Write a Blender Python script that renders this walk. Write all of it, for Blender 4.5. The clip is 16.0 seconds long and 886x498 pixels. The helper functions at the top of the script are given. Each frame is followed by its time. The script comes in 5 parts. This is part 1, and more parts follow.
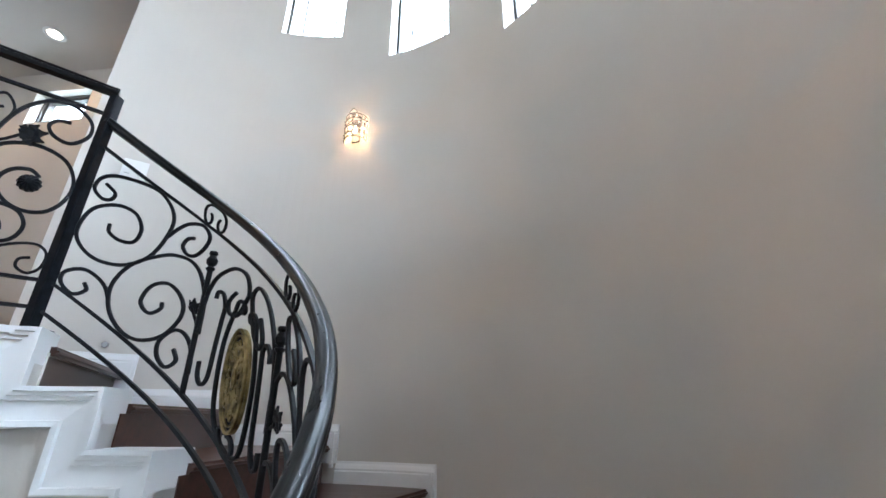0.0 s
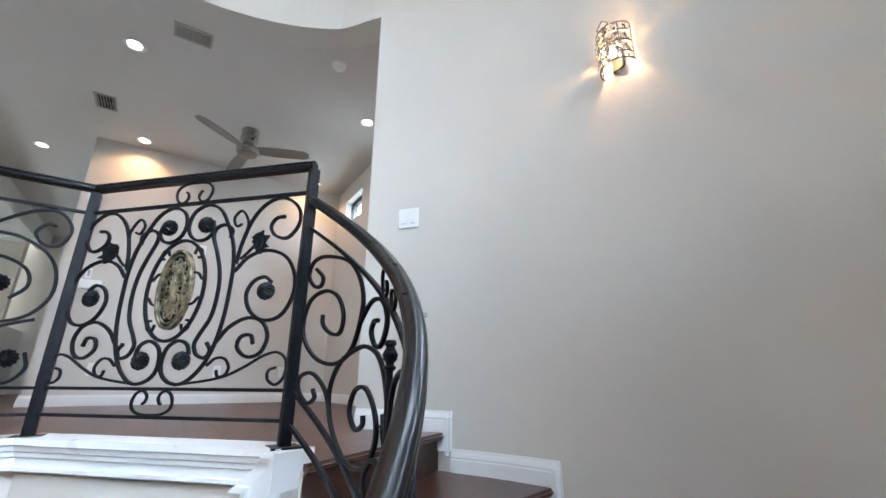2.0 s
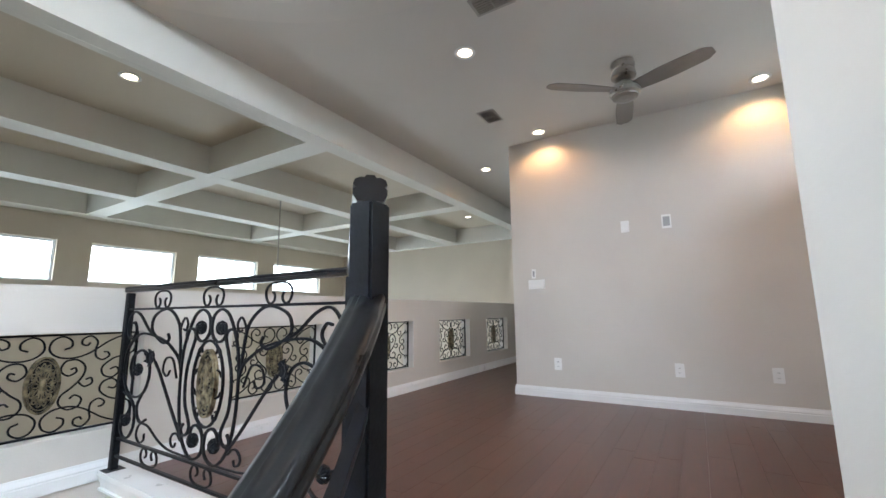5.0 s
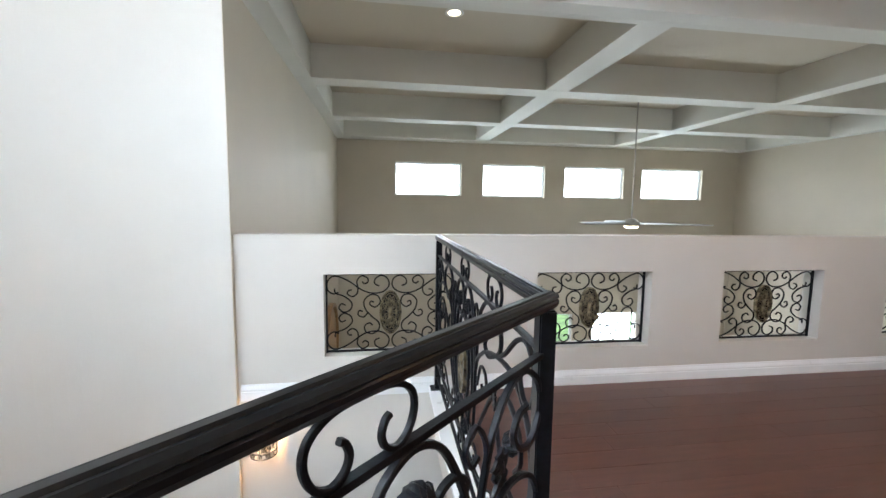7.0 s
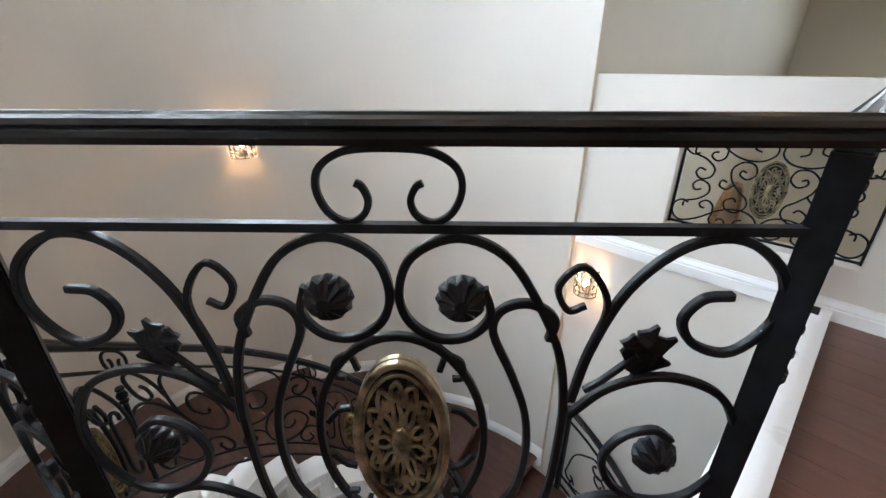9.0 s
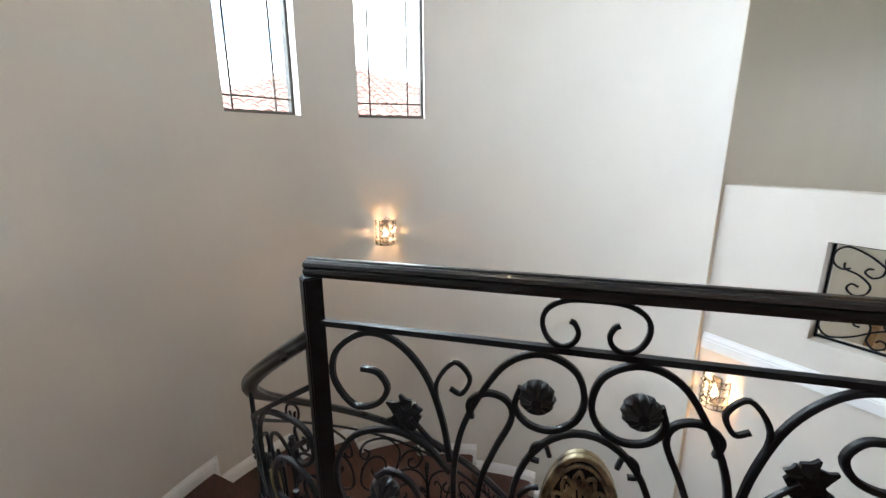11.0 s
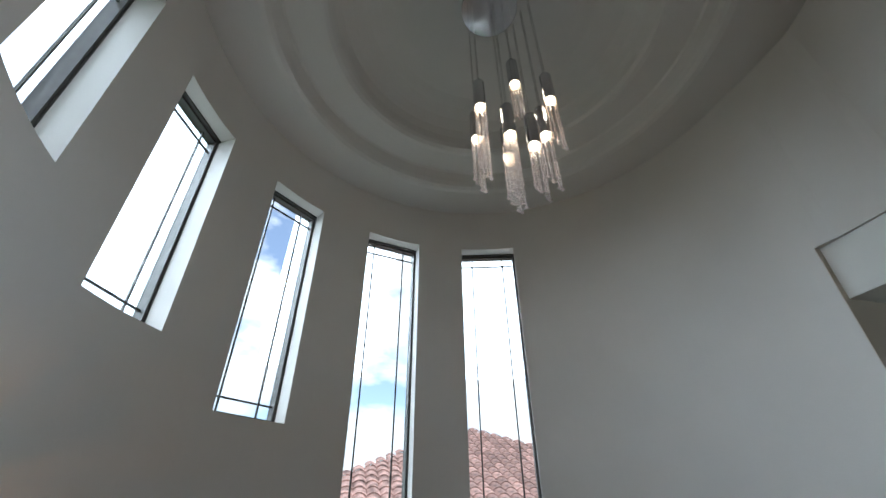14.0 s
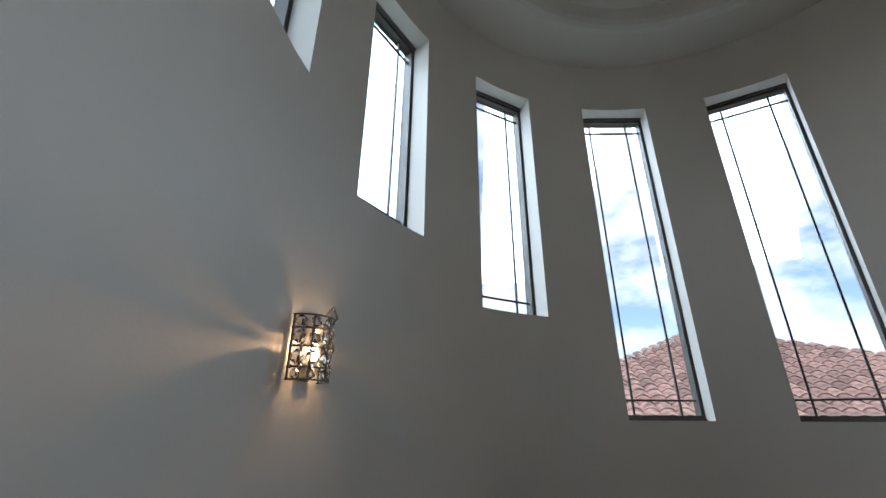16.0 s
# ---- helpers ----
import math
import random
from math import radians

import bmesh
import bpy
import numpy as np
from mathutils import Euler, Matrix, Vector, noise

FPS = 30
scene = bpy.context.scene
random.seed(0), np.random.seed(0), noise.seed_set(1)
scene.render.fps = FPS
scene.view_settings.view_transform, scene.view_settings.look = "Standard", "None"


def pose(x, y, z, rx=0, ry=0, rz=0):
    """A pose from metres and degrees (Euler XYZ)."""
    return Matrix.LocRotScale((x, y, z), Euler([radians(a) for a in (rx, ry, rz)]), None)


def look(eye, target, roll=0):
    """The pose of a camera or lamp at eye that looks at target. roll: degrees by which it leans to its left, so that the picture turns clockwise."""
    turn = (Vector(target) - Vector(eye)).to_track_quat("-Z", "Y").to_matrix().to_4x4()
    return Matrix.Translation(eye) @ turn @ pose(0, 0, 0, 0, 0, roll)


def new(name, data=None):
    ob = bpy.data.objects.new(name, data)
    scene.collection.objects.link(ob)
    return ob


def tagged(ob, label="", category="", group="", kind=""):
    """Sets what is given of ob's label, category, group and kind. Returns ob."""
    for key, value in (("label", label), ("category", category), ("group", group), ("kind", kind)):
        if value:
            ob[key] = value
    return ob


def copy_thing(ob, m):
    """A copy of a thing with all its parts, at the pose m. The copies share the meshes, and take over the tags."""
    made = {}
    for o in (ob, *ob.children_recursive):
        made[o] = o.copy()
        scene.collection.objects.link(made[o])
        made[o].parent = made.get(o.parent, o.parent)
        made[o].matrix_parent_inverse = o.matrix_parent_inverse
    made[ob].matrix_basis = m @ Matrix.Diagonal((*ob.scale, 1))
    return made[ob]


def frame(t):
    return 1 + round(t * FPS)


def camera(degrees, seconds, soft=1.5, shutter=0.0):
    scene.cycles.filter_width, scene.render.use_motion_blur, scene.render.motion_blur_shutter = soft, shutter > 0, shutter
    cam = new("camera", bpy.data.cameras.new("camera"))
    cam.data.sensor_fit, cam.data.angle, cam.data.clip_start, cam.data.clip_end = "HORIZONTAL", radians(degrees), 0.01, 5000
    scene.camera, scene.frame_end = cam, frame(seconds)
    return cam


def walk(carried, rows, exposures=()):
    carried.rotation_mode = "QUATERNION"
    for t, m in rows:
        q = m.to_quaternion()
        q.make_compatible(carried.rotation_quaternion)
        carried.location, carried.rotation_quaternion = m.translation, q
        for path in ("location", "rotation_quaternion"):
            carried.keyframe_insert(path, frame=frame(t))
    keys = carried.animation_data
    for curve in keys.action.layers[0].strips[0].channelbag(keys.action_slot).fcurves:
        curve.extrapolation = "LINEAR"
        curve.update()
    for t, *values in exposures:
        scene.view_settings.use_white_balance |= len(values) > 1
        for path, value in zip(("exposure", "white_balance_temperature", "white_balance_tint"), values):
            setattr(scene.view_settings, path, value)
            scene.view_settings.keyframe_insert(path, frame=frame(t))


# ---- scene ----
cam = camera(94.1, 16.0)
PATH = [
    (0, (-0.96, -1.33, -0.218), (-0.755, -3.166, 0.547), -0.0),
    (0.5, (-1.007, -1.522, -0.078), (-0.398, -3.274, 0.668), 0.3),
    (1, (-1.03, -1.714, 0.003), (-0.039, -3.298, 0.715), 0.3),
    (1.5, (-1.02, -1.922, 0.122), (0.313, -3.255, 0.789), 0.3),
    (2, (-0.924, -2.138, 0.238), (0.672, -3.175, 0.85), 0.3),
    (2.5, (-0.81, -2.352, 0.335), (0.979, -3.059, 0.883), 0.3),
    (3, (-0.692, -2.522, 0.422), (1.215, -2.882, 0.905), 0.2),
    (5.3, (0.243, -2.822, 0.938), (1.796, -1.594, 1.218), -0.5),
    (5.5, (0.318, -2.811, 0.992), (1.763, -1.452, 1.249), -0.4),
    (6, (0.519, -2.72, 1.079), (1.642, -1.073, 1.244), -0.1),
    (6.5, (0.686, -2.64, 1.148), (1.418, -0.779, 1.164), 0.3),
    (7, (0.882, -2.57, 1.196), (1.166, -0.601, 0.994), 0.8),
    (7.5, (0.995, -2.49, 1.155), (0.773, -0.552, 0.713), 0.9),
    (8, (1.099, -2.393, 1.115), (0.39, -0.648, 0.444), 0.6),
    (8.5, (1.176, -2.374, 1.066), (0.073, -0.928, 0.235), -0.4),
    (10.8, (1.285, -2.625, 1.198), (-0.358, -1.663, 0.586), 0.0),
    (11, (1.271, -2.646, 1.223), (-0.408, -1.666, 0.753), -0.1),
    (11.5, (1.331, -2.631, 1.294), (-0.419, -1.671, 1.181), -0.2),
    (12, (1.348, -2.643, 1.388), (-0.419, -1.729, 1.598), -0.2),
    (12.5, (1.353, -2.554, 1.447), (-0.386, -1.724, 1.98), -0.4),
    (13, (1.405, -2.512, 1.492), (-0.285, -1.799, 2.29), -0.6),
    (13.5, (1.436, -2.516, 1.525), (-0.209, -1.954, 2.514), -0.7),
    (14, (1.433, -2.502, 1.529), (-0.201, -2.126, 2.618), -0.4),
    (14.5, (1.406, -2.515, 1.518), (-0.256, -2.35, 2.618), 0.2),
    (15, (1.331, -2.586, 1.491), (-0.391, -2.647, 2.506), 0.6),
    (15.5, (1.189, -2.706, 1.46), (-0.581, -2.98, 2.35), 0.5),
    (16, (1.062, -2.849, 1.443), (-0.724, -3.32, 2.211), 0.4),
]
walk(cam, [(t, look(eye, target, roll)) for t, eye, target, roll in PATH],
     [(0.0, 0.02, 5750, 8), (3.2, 0.08, 5850, 8), (5.3, -0.02, 6150, 9), (8.5, 0.05, 6250, 9), (11.0, 0.0, 6350, 8), (11.5, -0.35, 6350, 7), (12.0, -0.75, 6150, 6), (12.5, -1.12, 6050, 6), (13.0, -1.45, 6000, 6), (13.5, -1.6, 5950, 6), (14.0, -1.75, 5900, 6), (15.0, -1.85, 5900, 6), (16.0, -2.05, 5850, 6)])

# ---- light and sky ----
world = bpy.data.worlds.new("sky_world")
scene.world = world
world.use_nodes = True
wn, wl = world.node_tree.nodes, world.node_tree.links
wn.clear()
SUN_EL, SUN_ROT = radians(58), radians(60)
sky = wn.new("ShaderNodeTexSky")
bright = wn.new("ShaderNodeVectorMath")
bright.operation = "SCALE"
bright.inputs["Scale"].default_value = 5.6
sky.sky_type, sky.sun_disc, sky.sun_elevation, sky.sun_rotation = "NISHITA", False, SUN_EL, SUN_ROT
tc = wn.new("ShaderNodeTexCoord")
mp = wn.new("ShaderNodeMapping")
mp.inputs["Scale"].default_value = (2.2, 2.2, 4.5)
cl = wn.new("ShaderNodeTexNoise")
cl.inputs["Scale"].default_value, cl.inputs["Detail"].default_value, cl.inputs["Roughness"].default_value = 1.6, 8, 0.58
rp = wn.new("ShaderNodeValToRGB")
rp.color_ramp.elements[0].position, rp.color_ramp.elements[1].position = 0.40, 0.53
rp.color_ramp.elements[0].color = (0.10, 0.10, 0.10, 1)
mx = wn.new("ShaderNodeMix")
mx.data_type = "RGBA"
mx.inputs["B"].default_value = (34.0, 35.0, 36.0, 1)
bg = wn.new("ShaderNodeBackground")
bg.inputs["Strength"].default_value = 0.15
wo = wn.new("ShaderNodeOutputWorld")
wl.new(tc.outputs["Generated"], mp.inputs["Vector"])
wl.new(mp.outputs["Vector"], cl.inputs["Vector"])
wl.new(cl.outputs["Fac"], rp.inputs["Fac"])
wl.new(rp.outputs["Color"], mx.inputs["Factor"])
wl.new(sky.outputs["Color"], bright.inputs[0])
wl.new(bright.outputs["Vector"], mx.inputs["A"])
wl.new(mx.outputs["Result"], bg.inputs["Color"])
wl.new(bg.outputs["Background"], wo.inputs["Surface"])

sun = new("sun", bpy.data.lights.new("sun", "SUN"))
sun.data.energy, sun.data.angle, sun.data.color = 3.0, radians(0.53), (1, 0.95, 0.88)
sun.matrix_world = look((30 * math.sin(SUN_ROT), 30 * math.cos(SUN_ROT), 48), (0, 0, 0))


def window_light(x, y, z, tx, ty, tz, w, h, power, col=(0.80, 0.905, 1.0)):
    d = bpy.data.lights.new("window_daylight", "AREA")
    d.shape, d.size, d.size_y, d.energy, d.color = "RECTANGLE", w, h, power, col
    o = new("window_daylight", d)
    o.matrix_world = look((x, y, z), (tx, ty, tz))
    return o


def glow(x, y, z, power, col, size=0.03, kind="POINT", tgt=None, angle=100):
    d = bpy.data.lights.new("lamp_light", kind)
    d.energy, d.color, d.shadow_soft_size = power, col, size
    o = new("lamp_light", d)
    if kind == "SPOT":
        d.spot_size, d.spot_blend = radians(angle), 0.6
        o.matrix_world = look((x, y, z), tgt)
    else:
        o.location = (x, y, z)
    return o


# ---- numbers of the plan ----
CX, CY, R = 0.0, -1.82, 1.785
RISE, STEP_A, TOP_A, NSTEP = 0.17, 17.5, 302.0, 18
LOW = -RISE * NSTEP
CEIL, BEAM, DRUM = 2.78, 2.47, 4.12
ROUT, RR = 0.84, 0.770
HALF_H = 1.02
P1, P2, P3 = (0.498, -2.486), (1.212, -1.777), (1.220, -0.03)
LWX, LWY, SWY = 4.45, -1.10, -3.85
GRX, GRY = 8.62, 5.65
WINDOWS = [(156.5, 172.4, 1.45), (185.5, 201.2, 1.45), (215.5, 230.6, 2.02), (244.6, 260.3, 2.31), (273.2, 288.2, 2.59)]
WTOP = 3.685
WARM = (1.0, 0.62, 0.30)
TH = 0.20
CW = [(1.10, 2.42), (2.86, 4.17), (4.60, 5.92), (6.34, 7.76)]
CZ0, CZ1 = 1.42, 2.07
DOORS = [(3.88, 4.92), (5.38, 6.42)]
DTOP = -1.05
SW = [(2.50, 3.07), (3.57, 4.14)]


def polar(a, r, z=0.0):
    return (CX + r * math.cos(radians(a)), CY + r * math.sin(radians(a)), z)


A1 = math.degrees(math.atan2(P1[1] - CY, P1[0] - CX)) % 360
RP1 = math.hypot(P1[0] - CX, P1[1] - CY)


def rail_radius(a):
    """The open side of the stair draws in a little as it leaves the landing."""
    f = max(0.0, min(1.0, (a - 222) / (A1 - 222)))
    return 0.712 + (RP1 - 0.712) * f ** 1.35


def rin(a):
    return rail_radius(a) - 0.075


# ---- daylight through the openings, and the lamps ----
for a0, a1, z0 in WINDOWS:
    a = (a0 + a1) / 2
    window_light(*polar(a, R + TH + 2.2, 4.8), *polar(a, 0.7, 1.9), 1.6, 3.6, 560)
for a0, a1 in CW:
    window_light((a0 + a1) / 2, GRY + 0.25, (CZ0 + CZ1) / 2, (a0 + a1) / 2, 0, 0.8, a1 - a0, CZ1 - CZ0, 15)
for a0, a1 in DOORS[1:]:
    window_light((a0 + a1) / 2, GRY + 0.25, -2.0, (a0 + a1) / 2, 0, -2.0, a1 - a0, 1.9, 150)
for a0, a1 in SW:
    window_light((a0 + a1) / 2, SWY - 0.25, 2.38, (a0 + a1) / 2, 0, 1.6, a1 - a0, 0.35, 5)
CANS = [(2.62, -1.51), (4.25, -1.53), (4.24, -3.44), (5.0, -0.55), (2.56, -3.465)]
for x, y in CANS:
    glow(x, y, CEIL - 0.03, 19, (1.0, 0.55, 0.25), 0.04, "SPOT", (x, y, 0), 150)
for x, y in ((1.46, 0.97), (7.41, 1.0)):
    glow(x, y, 2.77, 10, WARM, 0.05, "SPOT", (x, y, 0), 120)
SCONCES = [(85.5, -0.25, 1.822), (167.0, 0.59, R), (266.8, 1.645, R)]
for a, z, rw in SCONCES:
    glow(*polar(a, rw - 0.034, z + 0.0), 7.5, (1.0, 0.54, 0.23), 0.002)


# ---- materials ----
def material(name, base, rough=0.5, metal=0.0, var=0.06, scale=6.0, bump=0.05, bscale=120.0, coat=0.0, spec=0.5, stretch=None, dark=None, obj_var=0.0, rvar=0.08):
    m = bpy.data.materials.new(name)
    m.use_nodes = True
    n, l = m.node_tree.nodes, m.node_tree.links
    b = n["Principled BSDF"]
    b.inputs["Roughness"].default_value, b.inputs["Metallic"].default_value = rough, metal
    b.inputs["Coat Weight"].default_value = coat
    b.inputs["Specular IOR Level"].default_value = spec
    co = n.new("ShaderNodeTexCoord")
    vec = co.outputs["Object"]
    if stretch:
        mpn = n.new("ShaderNodeMapping")
        mpn.inputs["Scale"].default_value = stretch
        l.new(vec, mpn.inputs["Vector"])
        vec = mpn.outputs["Vector"]
    big = n.new("ShaderNodeTexNoise")
    big.inputs["Scale"].default_value, big.inputs["Detail"].default_value = scale, 6
    l.new(vec, big.inputs["Vector"])
    ramp = n.new("ShaderNodeValToRGB")
    d = dark or tuple(c * (1 - 2.2 * var) for c in base)
    ramp.color_ramp.elements[0].position, ramp.color_ramp.elements[1].position = 0.3, 0.7
    ramp.color_ramp.elements[0].color, ramp.color_ramp.elements[1].color = (*d, 1), (*[min(1, c * (1 + var)) for c in base], 1)
    l.new(big.outputs["Fac"], ramp.inputs["Fac"])
    out = ramp.outputs["Color"]
    if obj_var:
        oi = n.new("ShaderNodeObjectInfo")
        hs = n.new("ShaderNodeHueSaturation")
        mr = n.new("ShaderNodeMapRange")
        mr.inputs["To Min"].default_value, mr.inputs["To Max"].default_value = 1 - obj_var, 1 + obj_var
        l.new(oi.outputs["Random"], mr.inputs["Value"])
        l.new(mr.outputs["Result"], hs.inputs["Value"])
        l.new(out, hs.inputs["Color"])
        out = hs.outputs["Color"]
    l.new(out, b.inputs["Base Color"])
    fine = n.new("ShaderNodeTexNoise")
    fine.inputs["Scale"].default_value, fine.inputs["Detail"].default_value = bscale, 4
    l.new(vec, fine.inputs["Vector"])
    bp = n.new("ShaderNodeBump")
    bp.inputs["Strength"].default_value, bp.inputs["Distance"].default_value = bump, 0.004
    l.new(fine.outputs["Fac"], bp.inputs["Height"])
    l.new(bp.outputs["Normal"], b.inputs["Normal"])
    rr = n.new("ShaderNodeMapRange")
    rr.inputs["To Min"].default_value, rr.inputs["To Max"].default_value = max(0.02, rough - rvar), min(1, rough + rvar)
    l.new(big.outputs["Fac"], rr.inputs["Value"])
    l.new(rr.outputs["Result"], b.inputs["Roughness"])
    return m


def emitter(name, col, strength):
    m = bpy.data.materials.new(name)
    m.use_nodes = True
    b = m.node_tree.nodes["Principled BSDF"]
    b.inputs["Base Color"].default_value = (*col, 1)
    b.inputs["Emission Color"].default_value = (*col, 1)
    b.inputs["Emission Strength"].default_value = strength
    return m


def glass(name, col=(1, 1, 1), rough=0.0, ior=1.45):
    m = bpy.data.materials.new(name)
    m.use_nodes = True
    b = m.node_tree.nodes["Principled BSDF"]
    b.inputs["Base Color"].default_value = (*col, 1)
    b.inputs["Transmission Weight"].default_value = 1
    b.inputs["Roughness"].default_value, b.inputs["IOR"].default_value = rough, ior
    return m


M_WALL = material("greige_wall_paint", (0.60, 0.567, 0.525), 0.55, var=0.025, scale=1.3, bump=0.12, bscale=90)
M_TAN = material("tan_wall_paint", (0.54, 0.475, 0.385), 0.6, var=0.025, scale=1.3, bump=0.12, bscale=90)
M_CEIL = material("greige_ceiling_paint", (0.58, 0.555, 0.52), 0.7, var=0.02, scale=1.1, bump=0.15, bscale=80)
M_COFFER = material("pale_beam_paint", (0.66, 0.645, 0.60), 0.6, var=0.02, scale=1.5, bump=0.08)
M_WHITE = material("white_gloss_trim", (0.77, 0.78, 0.79), 0.3, var=0.02, scale=5, bump=0.02)
M_FLOOR = material("dark_hardwood", (0.090, 0.034, 0.024), 0.34, var=0.10, scale=3.0, bump=0.03, bscale=30, coat=0.12, stretch=(1.5, 14, 14), obj_var=0.10, rvar=0.03)
M_TREAD = material("dark_tread_wood", (0.062, 0.024, 0.017), 0.34, var=0.22, scale=4.0, bump=0.03, bscale=30, coat=0.08, stretch=(2, 9, 9))
M_IRON = material("black_wrought_iron", (0.005, 0.0065, 0.010), 0.42, spec=0.20, metal=0.0, var=0.3, scale=40, bump=0.12, bscale=160)
M_RAIL = material("dark_moulded_rail", (0.005, 0.0060, 0.008), 0.30, spec=0.3, metal=0.0, var=0.10, scale=14, bump=0.015, coat=0.10)
M_GOLD = material("aged_brass", (0.27, 0.20, 0.085), 0.38, metal=0.9, var=0.35, scale=30, bump=0.25, bscale=90, dark=(0.05, 0.04, 0.02))
M_PEWTER = material("aged_pewter", (0.31, 0.26, 0.165), 0.36, metal=0.85, var=0.35, scale=30, bump=0.25, bscale=90, dark=(0.04, 0.035, 0.03))
M_NICKEL = material("brushed_nickel", (0.42, 0.40, 0.37), 0.3, metal=1.0, var=0.06, scale=20, bump=0.03)
M_CHROME = material("polished_chrome", (0.62, 0.63, 0.65), 0.1, metal=1.0, var=0.03, scale=10, bump=0.0)
M_BLADE = material("silver_fan_blade", (0.25, 0.23, 0.21), 0.4, metal=0.5, var=0.05, scale=8, bump=0.02)
M_FRAME = material("bronze_window_frame", (0.085, 0.078, 0.070), 0.45, metal=0.2, var=0.1, scale=20)
M_PLATE = material("white_plastic_plate", (0.80, 0.80, 0.79), 0.35, var=0.01, scale=10, bump=0.0)
M_GREYP = material("grey_plastic", (0.35, 0.36, 0.37), 0.4, var=0.03, scale=10, bump=0.0)
M_VENT = material("vent_metal", (0.36, 0.34, 0.31), 0.45, var=0.03, scale=10, bump=0.0)
# near-black that paints the shade inside vent and socket holes
M_HOLE_SHADE = material("painted_hole_shade", (0.02, 0.02, 0.02), 0.8, var=0.05, scale=10)
M_TILE = material("cream_stone_floor", (0.62, 0.58, 0.50), 0.25, var=0.06, scale=2.2, bump=0.02, coat=0.2)
M_WOODDOOR = material("honey_wood", (0.36, 0.20, 0.09), 0.4, var=0.2, scale=3, stretch=(9, 9, 1.2))
M_ROOF = material("clay_roof_tile", (0.50, 0.31, 0.26), 0.85, var=0.30, scale=5, bump=0.3, bscale=30, obj_var=0.32)
M_ROOFB = material("clay_roof_underlay", (0.22, 0.12, 0.10), 0.9, var=0.2, scale=3)
M_STUCCO = material("cream_stucco", (0.55, 0.47, 0.38), 0.85, var=0.06, scale=2, bump=0.3, bscale=60)
M_GRASS = material("lawn", (0.07, 0.14, 0.03), 0.9, var=0.3, scale=2, bump=0.4, bscale=40)
M_PANE = glass("clear_window_pane", (0.97, 0.99, 0.99), 0.0, 1.02)
M_CRYSTAL = glass("clear_crystal", (1, 0.96, 0.93), 0.02, 1.5)
M_BEAD = glass("blush_crystal_bead", (1.0, 0.90, 0.85), 0.12, 1.4)
M_BEAD.node_tree.nodes["Principled BSDF"].inputs["Transmission Weight"].default_value = 0.8
M_BULB = emitter("warm_bulb", (1.0, 0.80, 0.55), 30.0)
M_CAN = emitter("warm_downlight_lens", (1.0, 0.80, 0.56), 12.0)


# ---- mesh helpers ----
def mesh_object(name, bm, mat, parent=None, smooth=False):
    bmesh.ops.recalc_face_normals(bm, faces=bm.faces)
    me = bpy.data.meshes.new(name)
    bm.to_mesh(me)
    bm.free()
    if smooth:
        for p in me.polygons:
            p.use_smooth = True
    if mat:
        me.materials.append(mat)
    o = new(name, me)
    if parent:
        o.parent = parent
    return o


def part(name, bm, mat, parent, label="", smooth=False):
    o = mesh_object(name, bm, mat, parent, smooth)
    return tagged(o, label) if label else o


def empty(name, loc=(0, 0, 0)):
    o = new(name)
    o.location = loc
    return o


def add_box(bm, x0, x1, y0, y1, z0, z1, bevel=0.0):
    v = [bm.verts.new((x, y, z)) for z in (z0, z1) for x, y in ((x0, y0), (x1, y0), (x1, y1), (x0, y1))]
    fs = [bm.faces.new([v[i] for i in q]) for q in ((0, 3, 2, 1), (4, 5, 6, 7), (0, 1, 5, 4), (1, 2, 6, 5), (2, 3, 7, 6), (3, 0, 4, 7))]
    if bevel:
        es = list({e for f in fs for e in f.edges})
        bmesh.ops.bevel(bm, geom=es, offset=bevel, segments=2, affect="EDGES", clamp_overlap=True)
    return bm


def box(x0, x1, y0, y1, z0, z1, bevel=0.0):
    return add_box(bmesh.new(), x0, x1, y0, y1, z0, z1, bevel)


def add_lathe(bm, prof, seg=24, c=(0, 0, 0), a0=0.0, a1=360.0):
    full = abs(a1 - a0) >= 359.9
    n = seg if full else seg + 1
    rings = []
    for r, z in prof:
        if r < 1e-6:
            rings.append([bm.verts.new((c[0], c[1], c[2] + z))])
        else:
            rings.append([bm.verts.new((c[0] + r * math.cos(radians(a0 + (a1 - a0) * i / seg)), c[1] + r * math.sin(radians(a0 + (a1 - a0) * i / seg)), c[2] + z)) for i in range(n)])
    for a, b in zip(rings, rings[1:]):
        for i in range(seg):
            j = (i + 1) % n
            q = [a[i % len(a)], a[j % len(a)], b[j % len(b)], b[i % len(b)]]
            u = []
            for v in q:
                if v not in u:
                    u.append(v)
            if len(u) > 2:
                bm.faces.new(u)
    return bm


def lathe(prof, seg=24, c=(0, 0, 0), a0=0.0, a1=360.0):
    return add_lathe(bmesh.new(), prof, seg, c, a0, a1)


